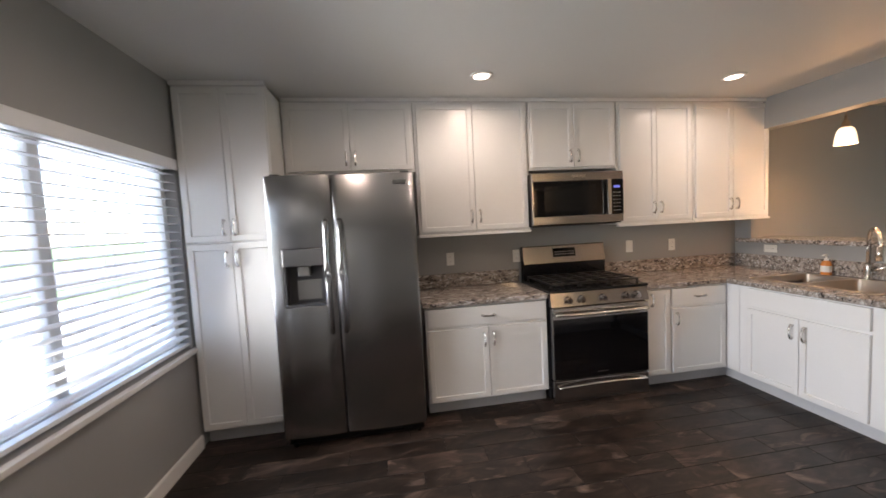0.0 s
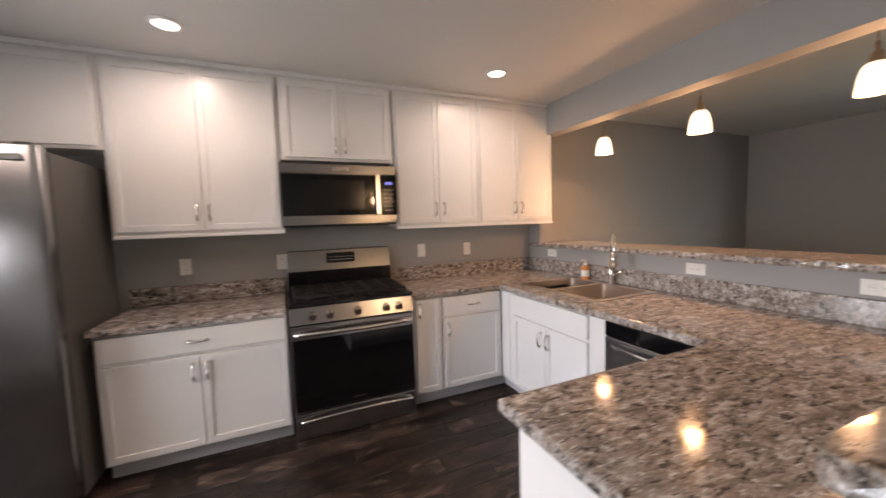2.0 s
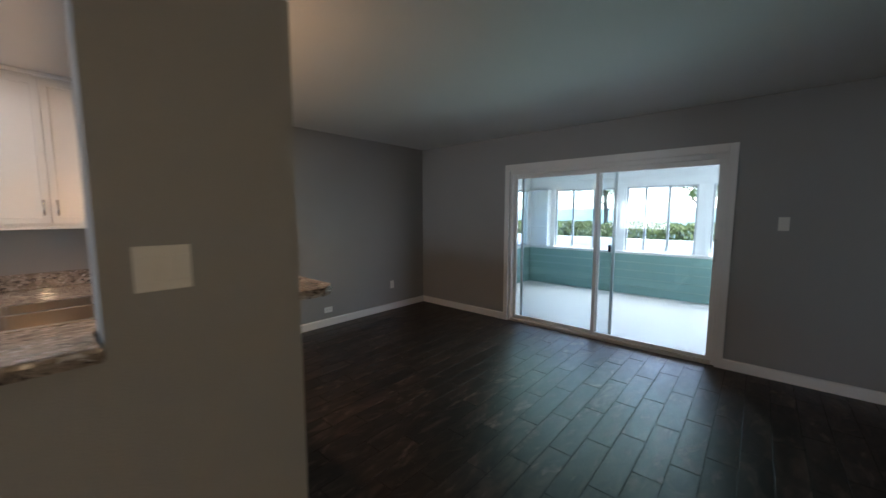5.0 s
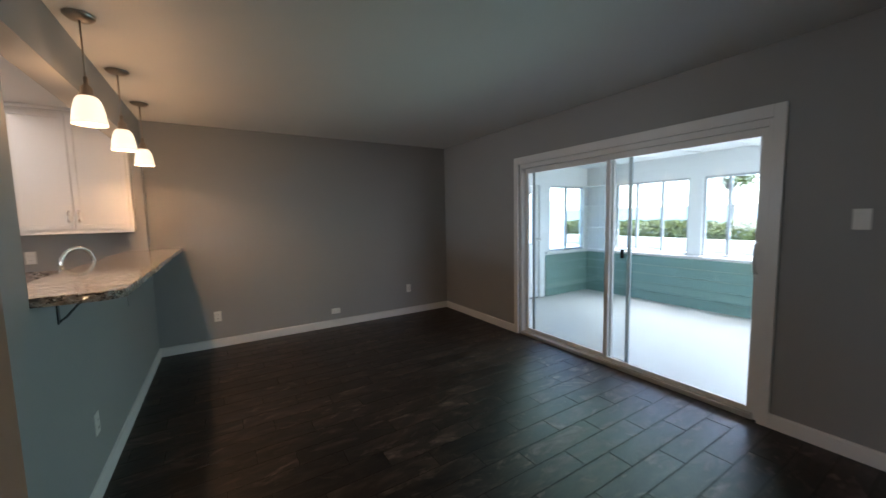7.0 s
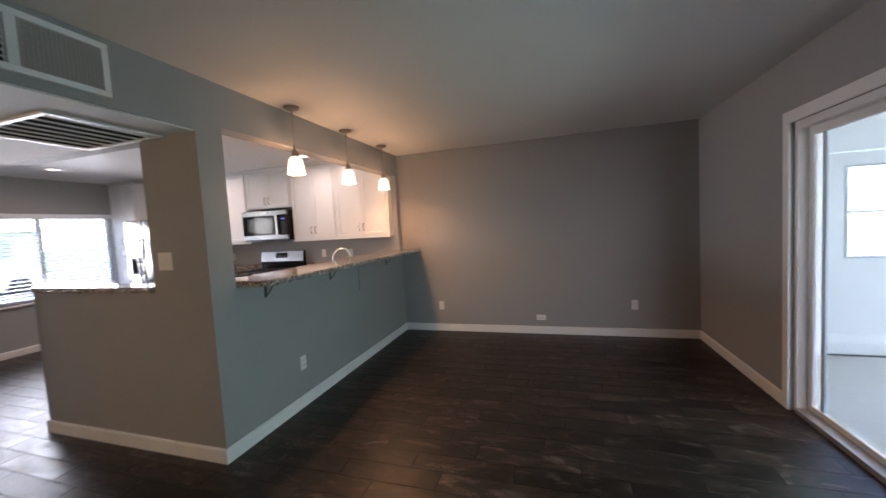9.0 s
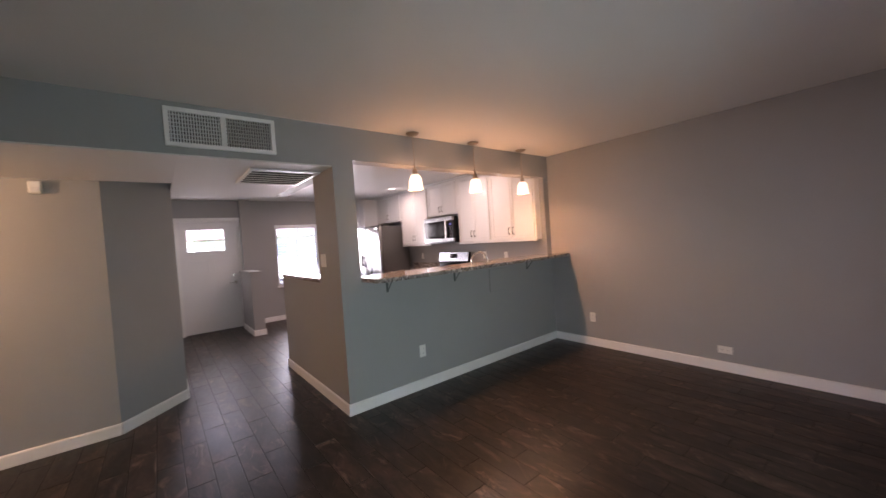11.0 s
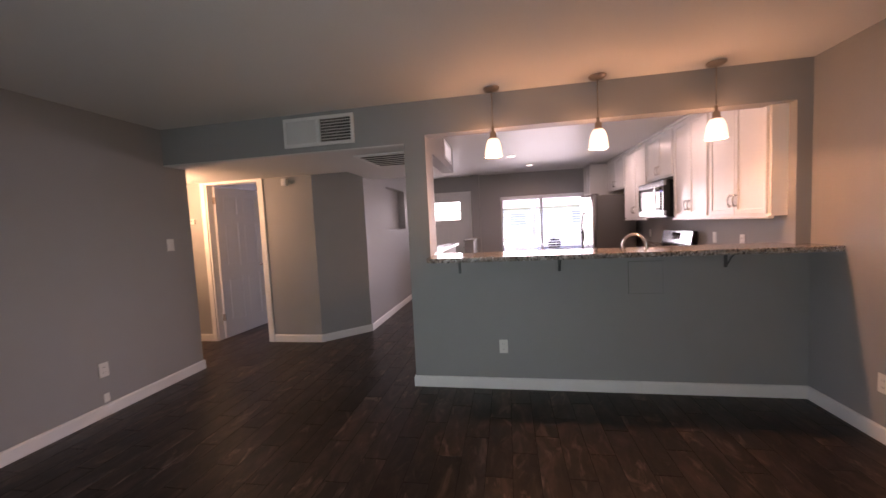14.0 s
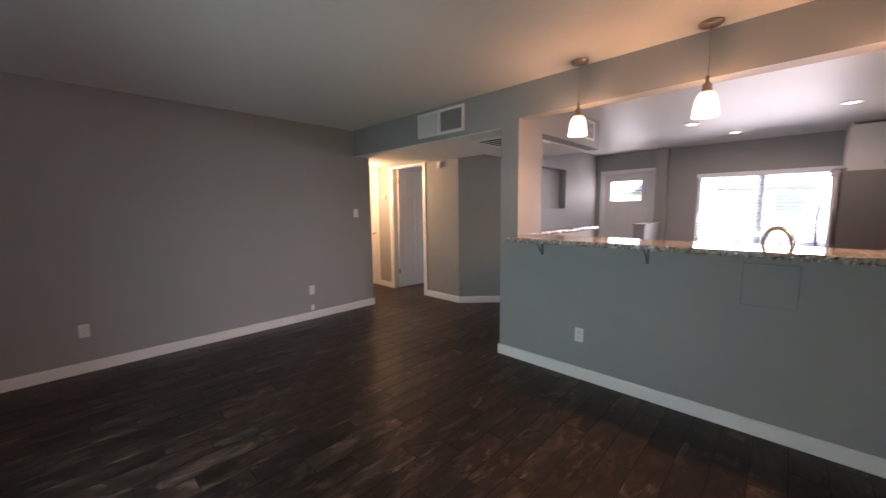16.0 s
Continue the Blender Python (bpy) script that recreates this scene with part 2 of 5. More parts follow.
M_LEAF = mat("hedge_leaf", (0.13, 0.15, 0.035), 0.6, vary=0.3, scale=2, fine=20)
M_STUCCO = mat("pale_stucco", (0.55, 0.52, 0.47), 0.8, vary=0.06, bump=0.3)
M_ROOF = mat("roof_shingle", (0.16, 0.13, 0.12), 0.9, vary=0.2)
M_SILVER = mat("silver_car_paint", (0.6, 0.6, 0.62), 0.3, 0.3)
M_SOAP = mat("orange_soap", (0.75, 0.28, 0.08), 0.2)


# ---- helpers of this scene ----
def box(bm, x0, y0, z0, x1, y1, z1, bevel=0.0):
    r = bmesh.ops.create_cube(bm, size=1)
    for v in r["verts"]:
        v.co = Vector((x0 + (v.co.x + 0.5) * (x1 - x0), y0 + (v.co.y + 0.5) * (y1 - y0), z0 + (v.co.z + 0.5) * (z1 - z0)))
    if bevel:
        es = list({e for v in r["verts"] for e in v.link_edges})
        bmesh.ops.bevel(bm, geom=es, offset=bevel, segments=2, affect="EDGES", profile=0.5)
    return bm


def boxes(*specs, bevel=0.0):
    bm = bmesh.new()
    for s in specs:
        box(bm, *s, bevel=bevel)
    return bm


def cyl(bm, x, y, z0, z1, r0, r1=None, n=24):
    bmesh.ops.create_cone(bm, cap_ends=True, segments=n, radius1=r0, radius2=r0 if r1 is None else r1, depth=abs(z1 - z0),
                          matrix=Matrix.Translation((x, y, (z0 + z1) / 2)))
    return bm


def cyl_between(bm, a, c, r, n=12):
    a, c = Vector(a), Vector(c)
    d = c - a
    m = Matrix.Translation((a + c) / 2) @ d.to_track_quat("Z", "Y").to_matrix().to_4x4()
    bmesh.ops.create_cone(bm, cap_ends=True, segments=n, radius1=r, radius2=r, depth=d.length, matrix=m)
    return bm


def lathe(bm, x, y, profile, n=28):
    """A turned body from (radius, z) pairs, closed or open as the profile goes."""
    rings = []
    for r, z in profile:
        rings.append([bm.verts.new((x + r * math.cos(2 * math.pi * i / n), y + r * math.sin(2 * math.pi * i / n), z)) for i in range(n)])
    for a, c in zip(rings, rings[1:]):
        for i in range(n):
            bm.faces.new((a[i], a[(i + 1) % n], c[(i + 1) % n], c[i]))
    return bm


def tube(bm, pts, r, n=10):
    """A round bar along points."""
    pts = [Vector(p) for p in pts]
    rings = []
    for i, p in enumerate(pts):
        d = (pts[min(i + 1, len(pts) - 1)] - pts[max(i - 1, 0)]).normalized()
        q = d.to_track_quat("Z", "Y")
        rad = r[i] if isinstance(r, (list, tuple)) else r
        rings.append([bm.verts.new(p + q @ Vector((rad * math.cos(2 * math.pi * k / n), rad * math.sin(2 * math.pi * k / n), 0))) for k in range(n)])
    for a, c in zip(rings, rings[1:]):
        for k in range(n):
            bm.faces.new((a[k], a[(k + 1) % n], c[(k + 1) % n], c[k]))
    bm.faces.new(rings[0][::-1])
    bm.faces.new(rings[-1])
    return bm


def prism(bm, outline, z0, z1):
    lo, hi = [bm.verts.new((x, y, z0)) for x, y in outline], [bm.verts.new((x, y, z1)) for x, y in outline]
    n = len(outline)
    bm.faces.new(lo[::-1])
    bm.faces.new(hi)
    for i in range(n):
        bm.faces.new((lo[i], lo[(i + 1) % n], hi[(i + 1) % n], hi[i]))
    return bm


def mesh_of(name, bm, material, smooth=False):
    bmesh.ops.recalc_face_normals(bm, faces=bm.faces)
    me = bpy.data.meshes.new(name)
    bm.to_mesh(me)
    bm.free()
    me.materials.append(material)
    if smooth:
        for p in me.polygons:
            p.use_smooth = True
    return me


def thing(name, at, label, category, group="", kind=""):
    ob = new(name)
    ob.location = at
    ob.empty_display_size = 0.1
    return tagged(ob, label, category, group, kind)


def part(name, bm, material, parent, label="", smooth=False, m=None):
    """Links a bmesh, in room coordinates (or those of m), as one mesh under a thing or a part."""
    if m is not None:
        bm.transform(m)
    ob = new(name, mesh_of(name, bm, material, smooth))
    ob.parent = parent
    if parent.type == "EMPTY":
        ob.matrix_parent_inverse = Matrix.Translation(parent.location).inverted()
    if label:
        ob["label"] = label
    return ob


def solid(name, bm, material, label="", category="", group="", kind="", smooth=False):
    return tagged(new(name, mesh_of(name, bm, material, smooth)), label, category, group, kind)


def structure(name, bm, material, label, category):
    return solid(name, bm, material, label, category, kind="structure")


# ---- the large structure ----
CEIL = 2.445
N, W, E, S = 2.975, -4.99, 3.605, -2.405
KN = 3.04
structure("floor", boxes((-5.2, -6.0, -0.14, 3.75, 3.2, -0.0015)), M_GROUT, "dark grout bed under wood-look floor tiles", "floor")
structure("ceiling", boxes((-0.07, -6.0, CEIL, 3.75, 3.2, CEIL + 0.12), (-5.2, -6.0, CEIL, -0.07, -1.1, CEIL + 0.12)), M_CEIL, "smooth white painted plaster ceiling", "ceiling")
structure("kitchen_ceiling", boxes((-5.2, -1.1, CEIL, -0.07, 3.2, CEIL + 0.12)), M_CEIL_GLOSS, "white semi-gloss painted kitchen ceiling", "ceiling")
structure("wall_north", boxes((-0.14, N, -0.1, 3.75, N + 0.2, CEIL)), M_WALL, "grey painted living room wall", "wall")
structure("wall_kitchen_north", boxes((-5.15, KN, -0.1, -0.14, KN + 0.15, CEIL)), M_WALL, "grey painted wall behind the kitchen cabinets", "wall")
# front wall with door and window
WY0, WY1, WZ0, WZ1 = 0.72, 2.44, 0.70, 1.92
DY0, DY1, DZ = -0.90, 0.06, 2.06
structure("wall_west", boxes((W - 0.15, -1.2, -0.1, W, DY0, CEIL), (W - 0.15, DY0, DZ, W, DY1, CEIL), (W - 0.15, DY1, -0.1, W, WY0, CEIL),
          (W - 0.15, WY0, -0.1, W, WY1, WZ0), (W - 0.15, WY0, WZ1, W, WY1, CEIL), (W - 0.15, WY1, -0.1, W, KN + 0.15, CEIL)), M_WALL,
          "grey painted front wall with door and window", "wall")
structure("wall_pier", boxes((W, 0.09, 0, W + 0.14, 0.27, CEIL)), M_WALL, "grey painted pier beside the front door", "wall")
structure("pony_wall", boxes((W + 0.14, 0.02, 0, -3.92, 0.19, 1.07), (W + 0.14, 0.0, 1.07, -3.90, 0.21, 1.095)), M_WALL, "low grey half wall by the entry", "wall")
# wall between kitchen and living room, with the bar opening
structure("wall_bar", boxes((-0.14, 0.0, -0.1, 0, N, 1.108), (-0.14, 0, 1.108, 0, 0.185, 2.165), (-0.14, 2.878, 1.108, 0, N, 2.165),
          (-0.14, 0, 2.165, 0, N, CEIL)), M_WALL, "grey painted bar wall with a wide pass-through opening", "wall")
structure("wall_post", boxes((-0.483, 0.0, -0.1, -0.14, 0.147, CEIL)), M_WALL, "grey painted full height end wall of the peninsula", "wall")
structure("half_wall", boxes((-1.80, 0.0, -0.1, -0.483, 0.147, 1.108)), M_WALL, "grey painted half wall of the peninsula", "wall")
structure("hall_soffit", boxes((-1.93, -1.04, 2.11, 0.0, 0.0, CEIL), (-1.93, 0.0, 2.11, -0.483, 0.14, CEIL), (-1.13, -6.0, 2.11, 0.0, -1.04, CEIL)), M_WALL,
          "dropped hall ceiling with ducts, painted grey", "soffit")
structure("hall_ceiling", boxes((-1.93, -1.04, 2.10, -0.003, -0.003, 2.1085), (-1.127, -6.0, 2.10, -0.003, -1.041, 2.1085)), M_CEIL, "white underside of the dropped hall ceiling", "ceiling")
# hall walls
SX0, SX1, SZ0, SZ1 = -3.55, -2.52, 1.37, 2.06
structure("wall_corridor", boxes((W, -1.16, -0.1, SX0, -1.04, CEIL), (SX0, -1.16, -0.1, SX1, -1.04, SZ0), (SX0, -1.16, SZ1, SX1, -1.04, CEIL),
          (SX1, -1.16, -0.1, -1.61, -1.04, CEIL), (SX0 - 0.02, -1.19, SZ0 - 0.02, SX1 + 0.02, -1.16, SZ1 + 0.02)), M_WALL, "grey painted corridor wall with a shallow recess", "wall")
bm = prism(bmesh.new(), [(-1.61, -1.04), (-1.13, -1.515), (-1.25, -1.515), (-1.61, -1.16)], -0.1, CEIL)
structure("wall_hall_diagonal", bm, M_WALL, "grey painted diagonal hall wall", "wall")
BY0, BY1, BZ = -3.03, -2.25, 2.09
structure("wall_hall", boxes((-1.25, BY1, -0.1, -1.13, -1.515, CEIL), (-1.25, BY0, BZ, -1.13, BY1, CEIL), (-1.25, -4.2, -0.1, -1.13, BY0, CEIL)), M_WALL,
          "grey painted hall wall with the bedroom doorway", "wall")
structure("wall_hall_end", boxes((-1.13, -4.2, -0.1, -0.2, -4.08, 2.11)), M_WALL, "grey painted end wall of the hall", "wall")
structure("wall_south", boxes((-0.24, S - 0.12, -0.1, 3.75, S, CEIL), (-0.24, -4.2, -0.1, -0.12, S - 0.12, CEIL)), M_WALL, "grey painted long living room wall", "wall")
structure("wall_bedroom", boxes((-5.0, -4.46, -0.1, -1.13, -4.34, CEIL), (-5.1, -4.6, -0.1, -4.98, -3.5, CEIL), (-5.1, -3.5, -0.1, -4.98, -2.3, 0.9), (-5.1, -3.5, 2.1, -4.98, -2.3, CEIL), (-5.1, -2.3, -0.1, -4.98, -1.16, CEIL)), M_WALL, "grey painted bedroom walls", "wall")
# east wall with the sliding door
GY0, GY1, GZ = -0.90, 1.37, 2.00
structure("wall_east", boxes((E, S - 0.12, -0.1, E + 0.14, GY0, CEIL), (E, GY1, -0.1, E + 0.14, N, CEIL), (E, GY0, GZ, E + 0.14, GY1, CEIL)), M_WALL,
          "grey painted wall with the sliding glass door", "wall")


# ---- baseboards ----
def baseboard(a, c, inward, h=0.095):
    """A baseboard along the wall from a to c; inward: the side of the room."""
    a, c, n = Vector((*a, 0)), Vector((*c, 0)), Vector((*inward, 0)).normalized()
    d = (c - a).normalized()
    bm = bmesh.new()
    prof = [(0, 0), (0.014, 0), (0.014, h - 0.012), (0.009, h - 0.002), (0, h)]
    r0 = [bm.verts.new(a + n * u + Vector((0, 0, v))) for u, v in prof]
    r1 = [bm.verts.new(c + n * u + Vector((0, 0, v))) for u, v in prof]
    bm.faces.new(r0), bm.faces.new(r1[::-1])
    for i in range(len(prof)):
        j = (i + 1) % len(prof)
        bm.faces.new((r0[i], r0[j], r1[j], r1[i]))
    return structure("baseboard", bm, M_TRIM, "white painted wooden baseboard", "baseboard")


for a, c, n in [((0.0, N), (E, N), (0, -1)), ((0.0, 0.0), (0.0, N), (1, 0)), ((-1.80, 0.0), (0.014, 0.0), (0, -1)), ((-1.80, -0.014), (-1.80, 0.147), (-1, 0)),
                ((E, GY1 + 0.03), (E, N), (-1, 0)), ((E, S), (E, GY0 - 0.03), (-1, 0)), ((-0.24, S), (E, S), (0, 1)), ((-0.24, -4.08), (-0.24, S + 0.014), (-1, 0)),
                ((-1.13, BY1 + 0.07), (-1.13, -1.515), (1, 0)), ((-1.13, -1.515), (-1.61, -1.04), (0.7, 0.7)), ((W, -1.04), (-1.61, -1.04), (0, 1)),
                ((-1.13, -4.08), (-1.13, BY0 - 0.07), (1, 0)), ((W, 0.27), (W, 2.44), (1, 0)), ((W + 0.14, 0.02), (-3.92, 0.02), (0, -1)),
                ((W + 0.14, 0.19), (-3.92, 0.19), (0, 1)), ((-3.92, 0.006), (-3.92, 0.204), (1, 0)), ((W, -1.04), (W, DY0 - 0.08), (1, 0)),
                ((-4.02, -4.34), (-1.25, -4.34), (0, 1)), ((-4.98, -4.34), (-4.98, -1.16), (1, 0))]:
    baseboard(a, c, n)

# ---- sunroom ----
SE, SN, SS, SF = 6.60, 2.65, -3.2, -0.03
structure("sunroom_floor", boxes((E + 0.14, SS, SF - 0.1, SE + 0.2, SN + 0.2, SF)), M_CONCRETE, "pale painted concrete sunroom floor", "floor")
structure("sunroom_ceiling", boxes((E + 0.14, SS, 2.26, SE + 0.25, SN + 0.2, 2.36)), M_SUNWHITE, "white painted board sunroom ceiling", "ceiling")
for i in range(9):
    structure("trim", boxes((E + 0.17, -3.0 + 0.62 * i, 2.246, SE, -2.975 + 0.62 * i, 2.2595)), M_SUNWHITE, "white batten on the sunroom ceiling", "trim")
# knee walls, posts and windows of the sunroom
SILL, HEAD = 0.75, 1.92


def sunroom_wall():
    e = structure("sunroom_wall_east", boxes((SE, SS, SF, SE + 0.12, SN, SILL - 0.02), (SE, SS, HEAD, SE + 0.12, SN, 2.26),
                  (SE, -0.55, SILL, SE + 0.12, -0.36, HEAD), (SE, 0.72, SILL, SE + 0.12, 0.90, HEAD), (SE, 2.07, SILL, SE + 0.12, SN, HEAD), (SE, SS, SILL, SE + 0.12, -2.6, HEAD)), M_SUNWHITE, "white framed sunroom wall above a green knee wall", "wall")
    n = structure("sunroom_wall_north", boxes((5.46, SN, SF, SE + 0.12, SN + 0.12, SILL - 0.02), (E + 0.14, SN, HEAD, SE + 0.12, SN + 0.12, 2.26),
                  (5.46, SN, SILL - 0.02, 5.58, SN + 0.12, HEAD), (5.34, SN, SF, 5.46, SN + 0.12, HEAD), (6.52, SN, SILL, SE + 0.12, SN + 0.12, HEAD), (E + 0.14, SN, SF, 4.52, SN + 0.12, HEAD)), M_SUNWHITE,
                  "white framed sunroom end wall with door and window", "wall")
    # south opening is added out of view to let light into the sunroom
    structure("sunroom_wall_south", boxes((E + 0.14, SS - 0.12, SF, SE + 0.12, SS, SILL), (E + 0.14, SS - 0.12, HEAD, SE + 0.12, SS, 2.26), (E + 0.14, SS - 0.12, SILL, 4.0, SS, HEAD), (6.4, SS - 0.12, SILL, SE + 0.12, SS, HEAD)), M_SUNWHITE, "white sunroom end wall with an added window opening", "wall")
    structure("sunroom_wall_west", boxes((E + 0.14, GY1 + 0.05, SF, E + 0.16, SN, 2.26), (E + 0.14, SS, SF, E + 0.16, GY0 - 0.05, 2.26)), M_SUNWHITE, "white outer face of the house wall", "wall")
    # green lap boards
    for side in ("e", "n"):
        for i in range(5):
            z0 = SF + i * 0.148
            bm = bmesh.new()
            if side == "e":
                prof = [(SE, z0), (SE - 0.022, z0), (SE - 0.012, z0 + 0.142), (SE, z0 + 0.142)]
                pts = [[(x, y, z) for x, z in prof] for y in (SS, SN - 0.023)]
            else:
                prof = [(SN, z0), (SN - 0.022, z0), (SN - 0.012, z0 + 0.142), (SN, z0 + 0.142)]
                pts = [[(x, y, z) for y, z in prof] for x in (5.46, SE)]
            r0, r1 = [[bm.verts.new(p) for p in ring] for ring in pts]
            bm.faces.new(r0), bm.faces.new(r1[::-1])
            for k in range(4):
                bm.faces.new((r0[k], r0[(k + 1) % 4], r1[(k + 1) % 4], r1[k]))
            part("board", bm, M_GREEN, e if side == "e" else n)
    structure("trim", boxes((SE - 0.05, SS, SILL - 0.02, SE + 0.13, SN, SILL + 0.012), (5.46, SN - 0.05, SILL - 0.02, SE - 0.05, SN + 0.13, SILL + 0.012), bevel=0.004), M_TRIM, "white painted window ledge", "trim")
    return e, n


sunroom_wall()
M_STEEL_FRAME = mat("grey_window_frame", (0.45, 0.48, 0.50), 0.4, 0.3)


def sliding_window(name, at, length, along, mullions, z0, z1, label):
    """Framed panes along x or y in an opening."""
    t = thing(name, at, label, "window", kind="structure")
    fr, w = 0.03, length

    def b(u0, d0, z_0, u1, d1, z_1):
        x, y = at[0], at[1]
        return (x + u0, y + d0, z_0, x + u1, y + d1, z_1) if along == "x" else (x + d0, y + u0, z_0, x + d1, y + u1, z_1)
    specs = [b(0, 0.03, z0, w, 0.08, z0 + fr), b(0, 0.03, z1 - fr, w, 0.08, z1), b(0, 0.03, z0 + fr, fr, 0.08, z1 - fr), b(w - fr, 0.03, z0 + fr, w, 0.08, z1 - fr)]
    part("window_frame", boxes(*specs, bevel=0.003), M_STEEL_FRAME, t)
    edges = [fr] + mullions + [w - fr]
    for mu in mullions:
        part("mullion", boxes(b(mu - 0.02, 0.035, z0 + fr, mu + 0.02, 0.075, z1 - fr), bevel=0.003), M_STEEL_FRAME, t)
    for a, c in zip(edges, edges[1:]):
        p = part("pane", boxes(b(a + 0.001, 0.052, z0 + fr, c - 0.001, 0.056, z1 - fr)), M_GLASS, t)
        p.visible_shadow = False
    return t


sliding_window("window_1", (SE, -0.36, SILL), 1.08, "y", [0.41, 0.77], SILL + 0.012, HEAD, "grey framed sliding sunroom window")
sliding_window("window_5", (SE, 0.90, SILL), 1.17, "y", [0.40, 0.81], SILL + 0.012, HEAD, "grey framed sliding sunroom window beside the shelves")
sliding_window("window_2", (SE, -2.6, SILL), 2.05, "y", [0.68, 1.36], SILL + 0.012, HEAD, "white framed sliding sunroom window")
# unseen window, added only to fill the south light opening
sliding_window("added_window_6", (4.0, SS - 0.12, SILL), 2.4, "x", [0.8, 1.6], SILL + 0.002, HEAD, "grey framed sliding window added unseen in the sunroom end wall")
sliding_window("window_3", (5.58, SN, SILL), 0.94, "x", [0.47], SILL + 0.012, HEAD, "white framed sunroom end window")


def sunroom_door():
    t = thing("door_3", (4.93, SN, SF), "white sunroom door with a two-pane window", "door", kind="structure")
    x0, x1 = 4.54, 5.32
    leaf = part("door_leaf", boxes((x0, SN + 0.03, SF, 4.70, SN + 0.07, 2.0 - 0.09), (5.19, SN + 0.03, SF, x1, SN + 0.07, 1.91), (4.70, SN + 0.03, SF, 5.19, SN + 0.07, 0.93), (4.70, SN + 0.03, 1.77, 5.19, SN + 0.07, 1.91)), M_SUNWHITE, t)
    for z in (0.93, 1.352):
        p = part("pane", boxes((4.70, SN + 0.048, z + 0.005, 5.19, SN + 0.052, z + 0.412)), M_GLASS, t)
        p.visible_shadow = False
    part("glazing_bar", boxes((4.70, SN + 0.028, 1.341, 5.19, SN + 0.065, 1.358), bevel=0.003), M_STEEL_FRAME, t, "grey glazing bar")
    part("light_frame", boxes((4.685, SN + 0.018, 0.915, 4.705, SN + 0.029, 1.785), (5.185, SN + 0.018, 0.915, 5.205, SN + 0.029, 1.785), (4.705, SN + 0.018, 0.915, 5.185, SN + 0.029, 0.935), (4.705, SN + 0.018, 1.765, 5.185, SN + 0.029, 1.785), bevel=0.002), M_STEEL_FRAME, t)
    part("jamb", boxes((4.522, SN - 0.004, SF, 4.538, SN + 0.10, 1.919), (5.322, SN - 0.004, SF, 5.338, SN + 0.10, 1.919)), M_SUNWHITE, t)
    part("threshold", boxes((4.54, SN + 0.01, SF, 5.32, SN + 0.10, SF + 0.012)), M_DARKP, t)
    bm = bmesh.new()
    cyl_between(bm, (5.26, SN + 0.03, 1.0), (5.26, SN - 0.03, 1.0), 0.012)
    bmesh.ops.create_uvsphere(bm, u_segments=14, v_segments=8, radius=0.028, matrix=Matrix.Translation((5.26, SN - 0.045, 1.0)))
    part("knob", bm, M_CHROME, leaf, "satin nickel knob", smooth=True)


sunroom_door()


def wall_shelf():
    t = thing("wall_shelf", (SE - 0.06, 2.42, SILL), "white painted open shelves in the sunroom corner", "shelf")
    part("side_panel", boxes((SE - 0.16, 2.16, SILL + 0.0125, SE - 0.003, 2.18, 1.93)), M_SUNWHITE, t)
    part("side_panel", boxes((SE - 0.16, 2.61, SILL + 0.0125, SE - 0.003, 2.63, 1.93)), M_SUNWHITE, t)
    part("back_panel", boxes((SE - 0.012, 2.18, SILL + 0.0125, SE - 0.003, 2.61, 1.93)), M_SUNWHITE, t)
    for z in (1.15, 1.55, 1.91):
        part("shelf", boxes((SE - 0.16, 2.18, z, SE - 0.012, 2.61, z + 0.02)), M_SUNWHITE, t)


wall_shelf()


# ---- kitchen cabinets ----
def pull(cx, cz, y, vertical=True, length=0.105):
    bm = bmesh.new()
    h = length / 2
    pts = []
    for i in range(13):
        f = i / 12
        a = -h + length * f
        out = 0.012 + 0.020 * math.sin(math.pi * f) ** 0.7
        pts.append((cx, y - out, cz + a) if vertical else (cx + a, y - out, cz))
    rad = [0.0055 + 0.0025 * abs(math.cos(math.pi * i / 12)) for i in range(13)]
    tube(bm, pts, rad, 8)
    for s in (-1, 1):
        p = (cx, y, cz + s * (h - 0.008)) if vertical else (cx + s * (h - 0.008), y, cz)
        cyl_between(bm, p, (p[0], y - 0.016, p[2]), 0.008, 10)
    return bm


def shaker(x0, x1, z0, z1, rail=0.055, th=0.02):
    """A framed front with a sunk flat panel; its back lies at y = 0."""
    bm = boxes((x0, -th, z0, x1, 0, z1), bevel=0.0025)
    front = max((f for f in bm.faces if f.normal.y < -0.9), key=lambda f: f.calc_area())
    bmesh.ops.inset_region(bm, faces=[front], thickness=rail - 0.0025, depth=0)
    bmesh.ops.inset_region(bm, faces=[front], thickness=0.003, depth=0)
    bmesh.ops.translate(bm, vec=(0, 0.009, 0), verts=front.verts)
    return bm


def slab_front(x0, x1, z0, z1, th=0.02):
    return boxes((x0, -th, z0, x1, 0, z1), bevel=0.004)


